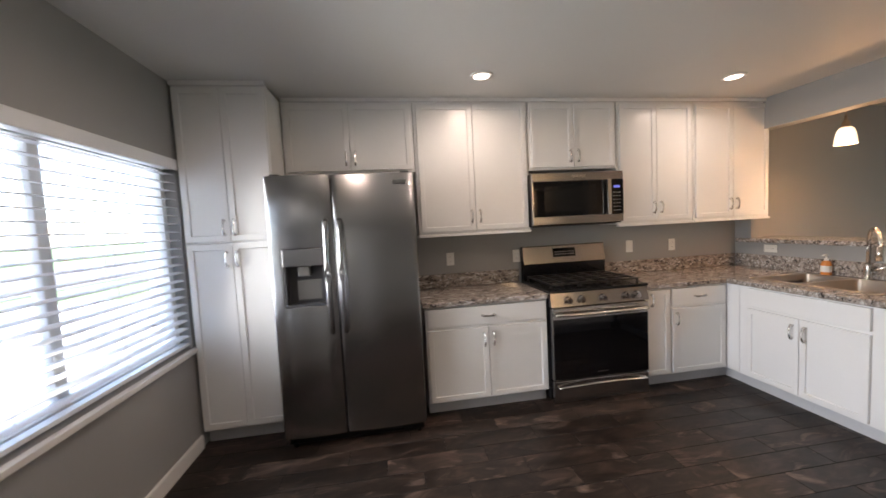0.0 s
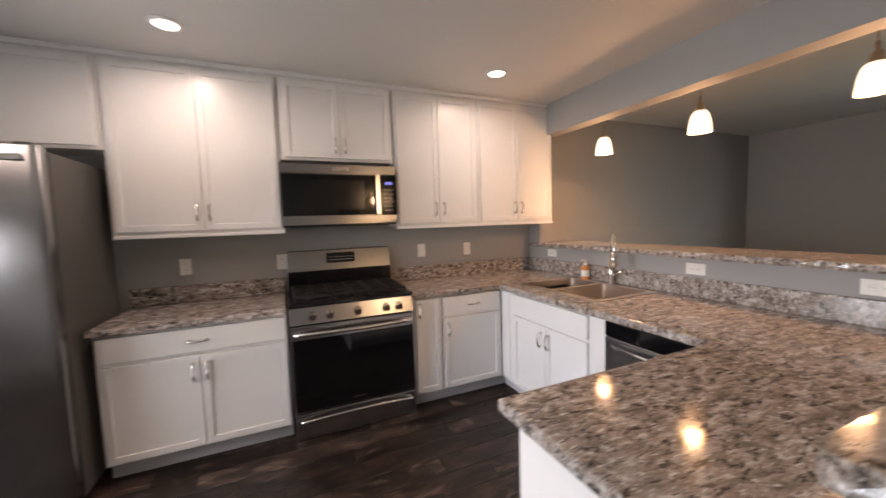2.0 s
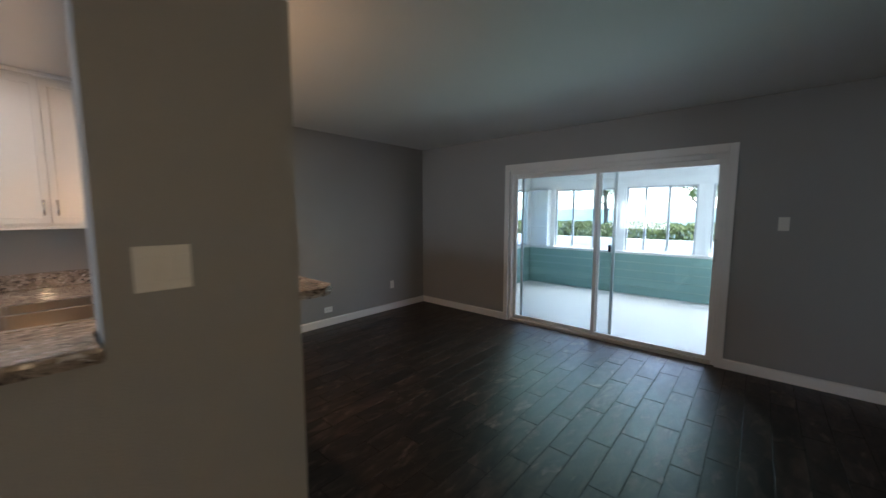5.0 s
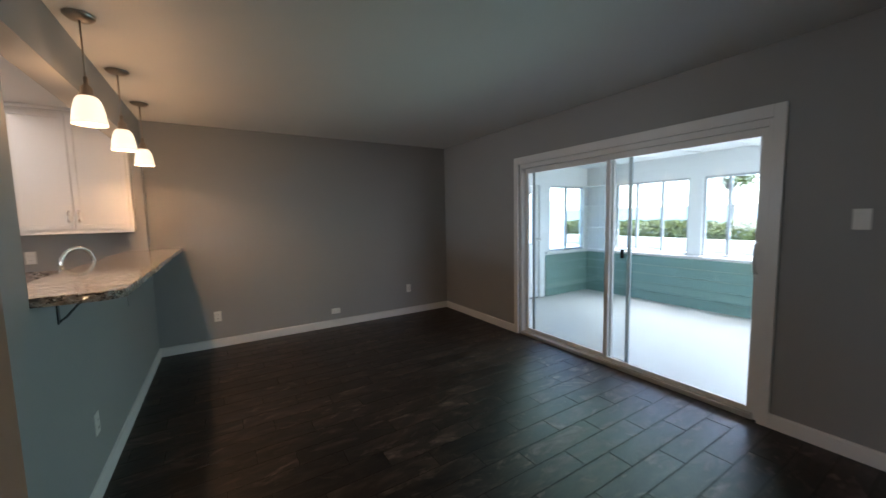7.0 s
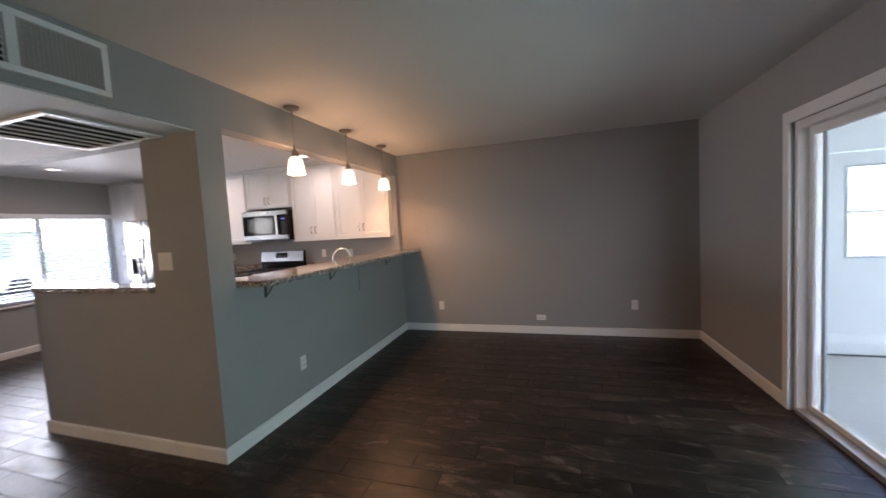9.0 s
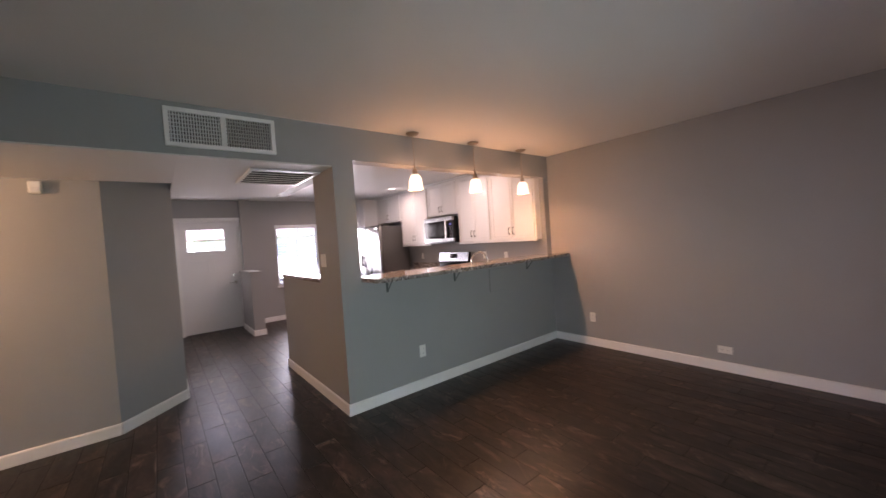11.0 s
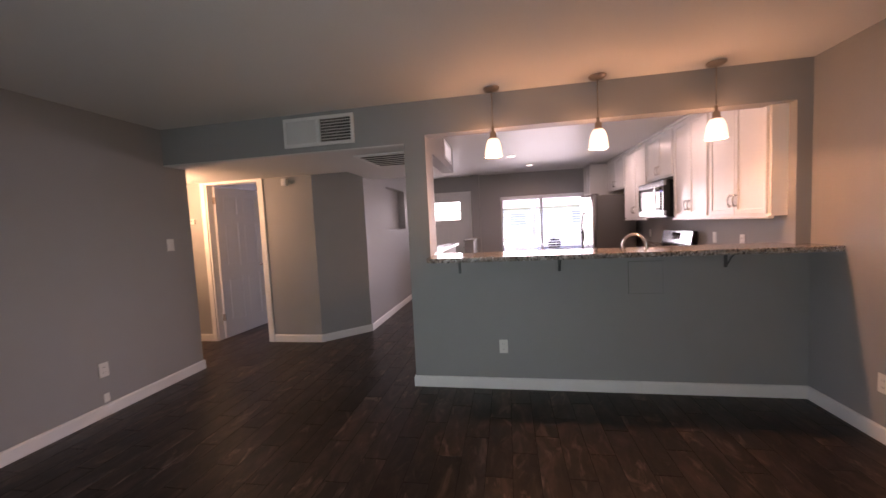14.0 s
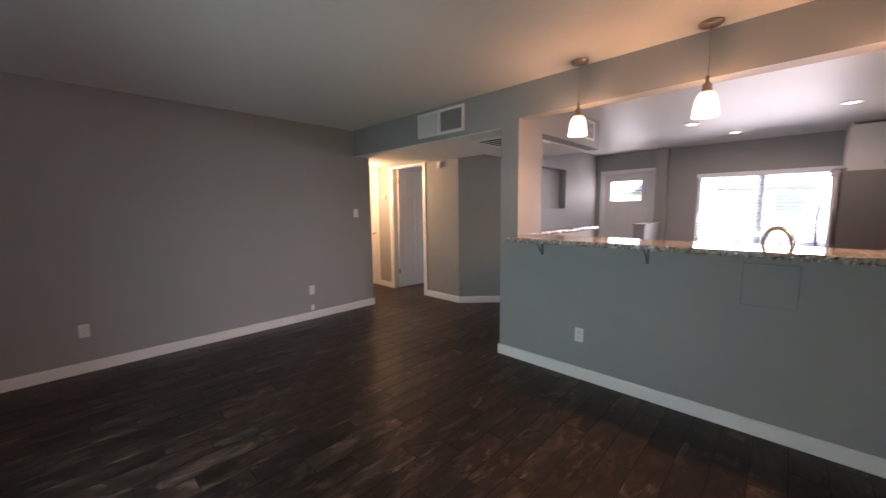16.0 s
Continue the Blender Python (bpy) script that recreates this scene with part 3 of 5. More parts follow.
def cabinet(name, m, w, d, z0, z1, fronts, label, group, kick=0.0, hollow=False):
    """A cabinet that faces -y in its own frame, from x = 0 to w; fronts: kind, x0, x1, z0, z1, pull's x, z, upright."""
    base = m @ Vector((w / 2, d / 2, z0 - kick))
    t = thing(name, base, label, "cabinet", group)
    body = boxes((0, 0.001, z0, w, d, z1))
    if hollow:
        body.free()
        body = boxes((0, 0.001, z0, w, 0.02, z1), (0, d - 0.02, z0, w, d, z1), (0, 0.02, z0, 0.02, d - 0.02, z1), (w - 0.02, 0.02, z0, w, d - 0.02, z1), (0.02, 0.02, z0, w - 0.02, d - 0.02, z0 + 0.02))
    part("body", body, M_CAB, t, m=m)
    if kick:
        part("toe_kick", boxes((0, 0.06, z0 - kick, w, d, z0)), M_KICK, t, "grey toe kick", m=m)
    for kind, x0, x1, a, c, px, pz, up in fronts:
        f = part("drawer" if kind == "drawer" else "door", slab_front(x0, x1, a, c) if kind == "drawer" else shaker(x0, x1, a, c), M_CAB, t, m=m)
        if px is not None:
            part("handle", pull(px, pz, -0.02, up), M_CHROME, f, "satin nickel pull", smooth=True, m=m)
    return t


def pair(w, z0, z1, pz, gap=0.012):
    c = w / 2
    return [("door", gap, c - 0.002, z0, z1, c - 0.035, pz, True), ("door", c + 0.002, w - gap, z0, z1, c + 0.035, pz, True)]


UF, BF = 2.77, 2.45
UP = "white upper kitchen cabinets"
LOW = "white base kitchen cabinets"
for x0, x1, z0 in ((-4.395, -3.405, 1.87), (-3.40, -2.45, 1.355), (-2.445, -1.645, 1.85), (-1.635, -0.89, 1.355), (-0.885, -0.075, 1.355)):
    w = x1 - x0
    tall = z0 < 1.5
    cabinet("upper_cabinet", pose(x0, UF, 0), w, KN - UF, z0, 2.42, pair(w, z0 + 0.02, 2.395, z0 + (0.135 if tall else 0.11), 0.022),
            "tall white painted shaker wall cabinet with two doors" if tall else "short white painted shaker wall cabinet with two doors", UP)
for x0, x1 in ((-3.40, -2.45), (-1.635, -0.89), (-0.885, -0.075)):
    structure("trim", boxes((x0, UF - 0.018, 1.335, x1, UF + 0.02, 1.355), bevel=0.003), M_CAB, "white light rail under the wall cabinets", "trim")
structure("trim", boxes((-4.39, UF - 0.03, 2.415, -0.07, UF + 0.02, CEIL - 0.001), bevel=0.006), M_CAB, "white crown strip between cabinets and ceiling", "trim")
cabinet("pantry_cabinet", pose(-4.975, 2.455, 0), 0.575, KN - 2.455, 0.105, 2.42,
        [("door", 0.008, 0.286, 1.40, 2.40, 0.255, 1.49, True), ("door", 0.290, 0.567, 1.40, 2.40, 0.321, 1.49, True),
         ("door", 0.008, 0.286, 0.12, 1.385, 0.255, 1.28, True), ("door", 0.290, 0.567, 0.12, 1.385, 0.321, 1.28, True)],
        "tall white painted shaker pantry cabinet beside the refrigerator", "", kick=0.105)
structure("trim", boxes((-4.98, 2.43, 2.415, -4.40, 2.47, CEIL - 0.001), bevel=0.005), M_CAB, "white crown strip above the pantry", "trim")
CT = 0.828
w = 0.945
cabinet("base_cabinet", pose(-3.42, BF, 0), w, KN - BF, 0.10, CT, [("drawer", 0.012, w - 0.012, 0.675, CT - 0.012, w / 2, 0.745, False)] + pair(w, 0.112, 0.655, 0.565),
        "wide white shaker base cabinet with one drawer and two doors", LOW, kick=0.10)
cabinet("base_cabinet", pose(-1.632, BF, 0), 0.222, KN - BF, 0.10, CT, [("door", 0.012, 0.212, 0.112, CT - 0.012, 0.04, 0.74, True)],
        "narrow white shaker base cabinet beside the range", LOW, kick=0.10)
cabinet("base_cabinet", pose(-1.408, BF, 0), 0.53, KN - BF, 0.10, CT, [("drawer", 0.012, 0.51, 0.675, CT - 0.012, 0.26, 0.745, False), ("door", 0.012, 0.51, 0.112, 0.655, 0.045, 0.57, True)],
        "white shaker base cabinet with one drawer and one door", LOW, kick=0.10)
SX = -0.875
turn = pose(SX, 2.33, 0, 0, 0, -90)
cabinet("sink_cabinet", turn, 0.82, -0.16 - SX, 0.10, CT, [("drawer", 0.07, 0.808, 0.675, CT - 0.012, None, 0, False), ("door", 0.07, 0.437, 0.112, 0.655, 0.40, 0.56, True), ("door", 0.441, 0.808, 0.112, 0.655, 0.478, 0.56, True)],
        "white shaker sink base cabinet with a false drawer front", LOW, kick=0.10, hollow=True)
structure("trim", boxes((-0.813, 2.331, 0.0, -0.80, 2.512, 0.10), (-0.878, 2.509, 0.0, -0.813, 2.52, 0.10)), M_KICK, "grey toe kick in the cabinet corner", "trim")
structure("trim", boxes((-0.877, 2.331, 0.10, -0.86, 2.449, CT)), M_CAB, "white corner filler between base cabinets", "trim")
cabinet("base_filler", pose(SX, 1.51, 0, 0, 0, -90), 0.105, -0.16 - SX, 0.10, CT, [], "plain white filler cabinet beside the dishwasher", LOW, kick=0.10)
cabinet("peninsula_cabinet", pose(-0.90, 0.80, 0, 0, 0, 180), 0.95, 0.648, 0.10, CT, pair(0.95, 0.112, CT - 0.012, 0.6),
        "white painted peninsula base cabinet with a plain end panel", LOW, kick=0.10)
structure("trim", boxes((-1.872, 0.149, 0.0, -1.851, 0.81, CT), bevel=0.002), M_CAB, "white painted end panel of the peninsula", "trim")


def dishwasher():
    t = thing("dishwasher", (-0.55, 1.15, 0.0), "dark stainless dishwasher under the granite counter", "dishwasher")
    y0, y1 = 0.86, 1.40
    part("body", boxes((SX + 0.03, y0 + 0.004, 0.02, -0.17, y1 - 0.002, CT - 0.004)), M_DARKP, t)
    part("door", boxes((SX - 0.018, y0 + 0.006, 0.12, SX + 0.03, y1 - 0.004, 0.74), bevel=0.006), M_STEEL, t)
    part("control_panel", boxes((SX - 0.018, y0 + 0.006, 0.744, SX + 0.03, y1 - 0.004, CT - 0.006), bevel=0.004), M_GLASSBLK, t, "black control strip")
    bm = bmesh.new()
    tube(bm, [(SX - 0.018 - 0.035 * math.sin(math.pi * i / 10) ** 0.5, y0 + 0.05 + (y1 - y0 - 0.1) * i / 10, 0.70) for i in range(11)], 0.011)
    part("handle", bm, M_STEEL_H, t, "bowed steel bar handle", smooth=True)
    part("kick_plate", boxes((SX + 0.04, y0 + 0.006, 0.0, SX + 0.06, y1 - 0.004, 0.12)), M_BLACK, t)


dishwasher()


# ---- granite ----
def slab(xs, ys, inside, z0, z1, bevel=0.008):
    """A slab over those cells of a grid that lie inside, with eased edges."""
    bm = bmesh.new()
    vs = {}

    def v(i, j):
        if (i, j) not in vs:
            vs[i, j] = bm.verts.new((xs[i], ys[j], z0))
        return vs[i, j]
    for i in range(len(xs) - 1):
        for j in range(len(ys) - 1):
            if inside((xs[i] + xs[i + 1]) / 2, (ys[j] + ys[j + 1]) / 2):
                bm.faces.new((v(i, j), v(i + 1, j), v(i + 1, j + 1), v(i, j + 1)))
    r = bmesh.ops.extrude_face_region(bm, geom=bm.faces[:])
    top = [g for g in r["geom"] if isinstance(g, bmesh.types.BMVert)]
    bmesh.ops.translate(bm, vec=(0, 0, z1 - z0), verts=top)
    bmesh.ops.recalc_face_normals(bm, faces=bm.faces)
    es = [e for e in bm.edges if len(e.link_faces) == 2 and abs(e.link_faces[0].normal.dot(e.link_faces[1].normal)) < 0.1 and abs(e.verts[0].co.z - e.verts[1].co.z) < 1e-5]
    bmesh.ops.bevel(bm, geom=es, offset=bevel, segments=3, affect="EDGES", profile=0.5)
    return bm


KX0, KX1, KY0, KY1 = -0.755, -0.245, 1.585, 2.335


def in_counter(x, y):
    if KX0 < x < KX1 and KY0 < y < KY1:
        return False
    if x > -0.915:
        return True
    if y > 2.41:
        return x > -1.645
    return y < 0.85


solid("countertop", slab([-1.915, -1.645, -0.915, KX0, KX1, -0.142], [0.149, 0.85, KY0, KY1, 2.41, KN - 0.002], in_counter, CT + 0.002, 0.872), M_GRANITE,
      "U-shaped speckled brown and grey granite worktop on white cabinets", "worktop")
solid("countertop", slab([-3.435, -2.475], [2.41, KN - 0.002], lambda x, y: True, CT + 0.002, 0.872), M_GRANITE,
      "short speckled granite worktop between refrigerator and range", "worktop")
solid("backsplash", boxes((-3.435, KN - 0.024, 0.873, -2.475, KN - 0.002, 0.992), bevel=0.003), M_GRANITE, "low granite backsplash strip behind the short worktop", "backsplash")
solid("backsplash", boxes((-1.645, KN - 0.024, 0.873, -0.166, KN - 0.002, 0.992), bevel=0.003), M_GRANITE, "low granite backsplash strip along the kitchen wall", "backsplash")
solid("backsplash", boxes((-0.164, 0.172, 0.873, -0.142, KN - 0.026, 0.992), bevel=0.003), M_GRANITE, "low granite backsplash strip below the raised bar", "backsplash")


def broken_slab(outline, z0, z1, seed, amp=0.007):
    """A slab whose edge is broken rock: small facets, uneven in and out."""
    rng = random.Random(seed)
    pts = []
    for (ax, ay), (cx, cy) in zip(outline, outline[1:] + outline[:1]):
        d = math.hypot(cx - ax, cy - ay)
        n = max(1, round(d / 0.022))
        pts += [(ax + (cx - ax) * i / n, ay + (cy - ay) * i / n) for i in range(n)]
    area = sum(a[0] * c[1] - c[0] * a[1] for a, c in zip(pts, pts[1:] + pts[:1]))
    sign = 1 if area > 0 else -1
    bm = bmesh.new()
    rings = []
    for z, inset, wobble in ((z0, 0.006, 0.6), (z0 + 0.35 * (z1 - z0), 0.0, 1.0), (z0 + 0.7 * (z1 - z0), 0.001, 1.0), (z1 - 0.002, 0.003, 0.7), (z1, 0.007, 0.5)):
        ring = []
        for i, (x, y) in enumerate(pts):
            (ax, ay), (cx, cy) = pts[i - 1], pts[(i + 1) % len(pts)]
            tx, ty = cx - ax, cy - ay
            k = sign * (inset + wobble * amp * rng.random()) / math.hypot(tx, ty)
            dz = 0.0 if z in (z0, z1) else rng.uniform(-0.004, 0.004) if z < z1 - 0.01 else 0.0
            ring.append(bm.verts.new((x - ty * k, y + tx * k, z + dz)))
        rings.append(ring)
    for lo, hi in zip(rings, rings[1:]):
        for i in range(len(pts)):
            j = (i + 1) % len(pts)
            bm.faces.new((lo[i], lo[j], hi[j], hi[i]))
    bm.faces.new(rings[0][::-1])
    bm.faces.new(rings[-1])
    return bm


def bar_top():
    out = [(-0.19, 0.19), (0.19, 0.19)]
    for i in range(1, 8):
        a = -math.pi / 2 + math.pi / 2 * i / 8
        out.append((0.19 + 0.085 * math.cos(a), 0.275 + 0.085 * math.sin(a)))
    out += [(0.275, 0.275), (0.275, N - 0.002), (0.001, N - 0.002), (0.001, 2.876), (-0.141, 2.876), (-0.141, 3.0), (-0.19, 3.0)]
    bm = broken_slab(out, 1.11, 1.148, 21)
    return solid("bar_counter", bm, M_GRANITE, "raised granite bar top with a rough broken edge", "worktop")


bar_top()


def ledge():
    out = [(-0.485, -0.03), (-0.485, 0.149), (-0.142, 0.149), (-0.142, 0.17), (-1.95, 0.17), (-1.975, 0.16), (-1.985, 0.135), (-1.97, 0.09), (-1.93, 0.05), (-1.86, 0.01), (-1.76, -0.02), (-1.66, -0.03)]
    bm = broken_slab(out, 1.11, 1.148, 22)
    return solid("granite_ledge", bm, M_GRANITE, "raised granite ledge with a broken edge on a half wall", "worktop")


ledge()


def bracket(y):
    t = thing("bar_bracket", (0.0, y, 1.0), "small dark steel bracket under the bar overhang", "bracket", "brackets under the bar")
    part("plate", boxes((0.001, y - 0.011, 0.99, 0.006, y + 0.011, 1.108)), M_STEEL_D, t)
    part("arm", boxes((0.006, y - 0.011, 1.103, 0.17, y + 0.011, 1.109)), M_STEEL_D, t)
    bm = bmesh.new()
    tube(bm, [(0.006, y, 1.0), (0.03, y, 1.02), (0.07, y, 1.07), (0.12, y, 1.102)], 0.005, 6)
    part("brace", bm, M_STEEL_D, t)
    return t


M_STEEL_D = mat("painted_bracket_steel", (0.10, 0.11, 0.11), 0.45, 0.6)
for y in (0.432, 1.238, 2.43):
    bracket(y)


# ---- appliances ----
def bow(bm, x0, x1, y, depth, n=14):
    """Rounds a door front at y: it recedes towards its upright edges."""
    for i in range(1, n):
        x = x0 + (x1 - x0) * i / n
        bmesh.ops.bisect_plane(bm, geom=bm.verts[:] + bm.edges[:] + bm.faces[:], plane_co=(x, 0, 0), plane_no=(1, 0, 0))
    xc, hw = (x0 + x1) / 2, (x1 - x0) / 2
    for v in bm.verts:
        if v.co.y < y + 0.03:
            v.co.y += depth * ((v.co.x - xc) / hw) ** 2
    return bm


def eased(ob):
    """Smooth shading that keeps the sharp edges."""
    for p in ob.data.polygons:
        p.use_smooth = True
    ob.data.set_sharp_from_angle(angle=radians(28))
    return ob


M_KEYS = mat("grey_key_print", (0.25, 0.25, 0.26), 0.5)


def refrigerator():
    t = thing("refrigerator", (-3.93, 2.65, 0.0), "stainless side-by-side refrigerator with ice and water dispenser", "refrigerator")
    x0, xm, x1, f = -4.402, -3.998, -3.46, 2.25
    part("body", boxes((x0 + 0.006, f + 0.085, 0.035, x1 - 0.004, 2.95, 1.775), bevel=0.006), M_FRIDGE_SIDE, t, "dark grey cabinet sides")
    bm = slab([x0, -4.325, -4.073, xm - 0.004], [0.075, 0.953, 1.327, 1.795], lambda x, y: not (-4.325 < x < -4.073 and 0.953 < y < 1.327), 0, 0.075, 0.007)
    bm.transform(pose(0, f + 0.075, 0, 90, 0, 0))
    d = eased(part("door", bow(bm, x0, xm - 0.004, f, 0.010), M_STEEL, t))
    disp = part("dispenser", boxes((-4.325, f + 0.068, 0.953, -4.073, f + 0.074, 1.215), (-4.325, f + 0.004, 0.953, -4.312, f + 0.068, 1.215), (-4.086, f + 0.004, 0.953, -4.073, f + 0.068, 1.215), (-4.312, f + 0.002, 0.953, -4.086, f + 0.068, 0.968)), M_DARKP, d, "dark dispenser recess")
    part("control_panel", boxes((-4.325, f - 0.003, 1.215, -4.073, f + 0.068, 1.327), bevel=0.003), M_STEEL_H, d, "silver dispenser panel")
    part("nozzle", boxes((-4.235, f + 0.01, 1.15, -4.165, f + 0.06, 1.215), (-4.255, f + 0.05, 0.99, -4.10, f + 0.066, 1.12), bevel=0.004), M_FRIDGE_SIDE, d)
    eased(part("door", bow(boxes((xm + 0.004, f, 0.075, x1, f + 0.075, 1.795), bevel=0.010), xm + 0.004, x1, f, 0.012), M_STEEL, t))
    part("badge", boxes((-3.60, f - 0.004, 1.722, -3.515, f, 1.748), bevel=0.001), M_CHROME, t, "small plain maker's plate")
    for x in (xm - 0.045, xm + 0.042):
        bm = bmesh.new()
        pts = [(x, f - 0.002, 1.50)] + [(x, f - 0.03 - 0.032 * math.sin(math.pi * i / 14), 1.485 - 0.70 * i / 14) for i in range(15)] + [(x, f - 0.002, 0.77)]
        tube(bm, pts, 0.0155, 12)
        part("handle", bm, M_STEEL_H, t, "long bowed steel handle", smooth=True)
    part("grille", boxes((x0 + 0.02, f + 0.05, 0.02, x1 - 0.02, f + 0.09, 0.07)), M_BLACK, t)
    for x in (x0 + 0.04, x1 - 0.07):
        bm = bmesh.new()
        cyl(bm, x + 0.015, f + 0.06, 0.0, 0.035, 0.016, n=14)
        part("foot", bm, M_BLACK, t)
    for x in (x0 + 0.03, x1 - 0.09):
        part("hinge_cover", boxes((x, f + 0.02, 1.776, x + 0.06, f + 0.13, 1.806), bevel=0.004), M_FRIDGE_SIDE, t)


M_FRIDGE_SIDE = mat("grey_fridge_side", (0.10, 0.095, 0.09), 0.45, vary=0.05)
refrigerator()


def cooker():
    t = thing("range", (-2.055, 2.7, 0.0), "stainless gas range with black cooktop and oven glass", "range")
    x0, x1, f = -2.462, -1.648, 2.40
    part("body", boxes((x0, f + 0.03, 0.03, x1, 3.02, 0.868)), M_BLACK, t)
    part("cooktop", boxes((x0 - 0.004, f - 0.01, 0.868, x1 + 0.004, 2.955, 0.892), bevel=0.006), M_BLACK, t, "black enamel cooktop")
    bm = bmesh.new()
    a, c = [(f - 0.018, 0.762), (f + 0.03, 0.762), (f + 0.03, 0.866), (f + 0.004, 0.866)], []
    r0, r1 = [[bm.verts.new((x, y, z)) for y, z in a] for x in (x0, x1)]
    bm.faces.new(r0), bm.faces.new(r1[::-1])
    for k in range(4):
        bm.faces.new((r0[k], r0[(k + 1) % 4], r1[(k + 1) % 4], r1[k]))
    panel = part("control_panel", bm, M_STEEL_H, t)
    for fx in (0.17, 0.30, 0.52, 0.76, 0.87):
        x = x0 + (x1 - x0) * fx
        bm = bmesh.new()
        cyl_between(bm, (x, f - 0.004, 0.815), (x, f - 0.022, 0.811), 0.025, 18)
        cyl_between(bm, (x, f - 0.022, 0.811), (x, f - 0.046, 0.806), 0.020, 18)
        part("knob", bm, M_CHROME, panel, "steel burner knob", smooth=False)
    door = part("oven_door", boxes((x0 + 0.004, f - 0.016, 0.188, x1 - 0.004, f + 0.03, 0.752), bevel=0.005), M_STEEL_H, t)
    part("oven_glass", boxes((x0 + 0.012, f - 0.019, 0.196, x1 - 0.012, f - 0.015, 0.664)), M_GLASSBLK, door, "black oven glass")
    part("badge", boxes((-2.10, f - 0.0205, 0.225, -2.01, f - 0.019, 0.234)), M_STEEL, door)
    bm = bmesh.new()
    tube(bm, [(x0 + 0.03, f - 0.015, 0.705)] + [(x0 + 0.03 + (x1 - x0 - 0.06) * i / 14, f - 0.045 - 0.022 * math.sin(math.pi * i / 14), 0.705) for i in range(15)] + [(x1 - 0.03, f - 0.015, 0.705)], 0.013, 12)
    part("handle", bm, M_CHROME, door, "bowed steel oven handle", smooth=True)
    drawer = part("drawer", boxes((x0 + 0.006, f - 0.016, 0.006, x1 - 0.006, f + 0.03, 0.180), bevel=0.005), M_STEEL_H, t)
    bm = bmesh.new()
    tube(bm, [(x0 + 0.04, f - 0.015, 0.135)] + [(x0 + 0.04 + (x1 - x0 - 0.08) * i / 14, f - 0.035 - 0.018 * math.sin(math.pi * i / 14), 0.135 + 0.02 * math.sin(math.pi * i / 14)) for i in range(15)] + [(x1 - 0.04, f - 0.015, 0.135)], 0.010, 10)
    part("handle", bm, M_CHROME, drawer, "bowed steel drawer handle", smooth=True)
    # back guard
    bm = bmesh.new()
    prof = [(2.955, 0.87), (3.02, 0.87), (3.02, 1.19), (2.975, 1.19), (2.945, 1.03)]
    r0, r1 = [[bm.verts.new((x, y, z)) for y, z in prof] for x in (x0 + 0.01, x1 - 0.005)]
    bm.faces.new(r0), bm.faces.new(r1[::-1])
    for k in range(5):
        bm.faces.new((r0[k], r0[(k + 1) % 5], r1[(k + 1) % 5], r1[k]))
    guard = part("back_guard", bm, M_BLACK, t)
    tilt = math.atan2(0.03, 0.16)
    m = pose(-2.055, 2.945, 1.03, -math.degrees(tilt), 0, 0)
    part("fascia", boxes((-0.398, -0.004, 0.002, 0.402, 0.001, 0.158), bevel=0.001), M_STEEL_H, guard, "brushed steel fascia", m=m)
    part("display", boxes((-0.11, -0.007, 0.055, 0.11, -0.0035, 0.135)), M_GLASSBLK, guard, "black clock display", m=m)
    for i in range(8):
        part("key", boxes((-0.09 + 0.024 * i, -0.008, 0.075, -0.076 + 0.024 * i, -0.007, 0.082)), M_KEYS, guard, m=m)
        part("key", boxes((-0.09 + 0.024 * i, -0.008, 0.098, -0.078 + 0.024 * i, -0.007, 0.104)), M_KEYS, guard, m=m)
    # grates and burners
    for i in range(3):
        gx0 = x0 + 0.03 + i * 0.255
        bm = bmesh.new()
        gx1, gy0, gy1 = gx0 + 0.245, f + 0.06, 2.93
        for s in ((gx0, gy0, gx0 + 0.014, gy1), (gx1 - 0.014, gy0, gx1, gy1), (gx0, gy0, gx1, gy0 + 0.014), (gx0, gy1 - 0.014, gx1, gy1), (gx0, (gy0 + gy1) / 2 - 0.007, gx1, (gy0 + gy1) / 2 + 0.007),
                  (gx0 + 0.115, gy0, gx0 + 0.13, gy1), (gx0, gy0 + 0.12, gx1, gy0 + 0.134), (gx0, gy1 - 0.134, gx1, gy1 - 0.12)):
            box(bm, s[0], s[1], 0.914, s[2], s[3], 0.93, bevel=0.003)
        for px in (gx0, gx1 - 0.014):
            for py in (gy0, gy1 - 0.014):
                box(bm, px, py, 0.892, px + 0.014, py + 0.014, 0.916)
        part("grate", bm, M_IRON, t, "black cast iron grate")
        for by in (f + 0.19, 2.80):
            b2 = bmesh.new()
            cyl(b2, gx0 + 0.122, by, 0.892, 0.902, 0.048)
            cyl(b2, gx0 + 0.122, by, 0.902, 0.910, 0.034)
            part("burner", b2, M_IRON, t)


cooker()


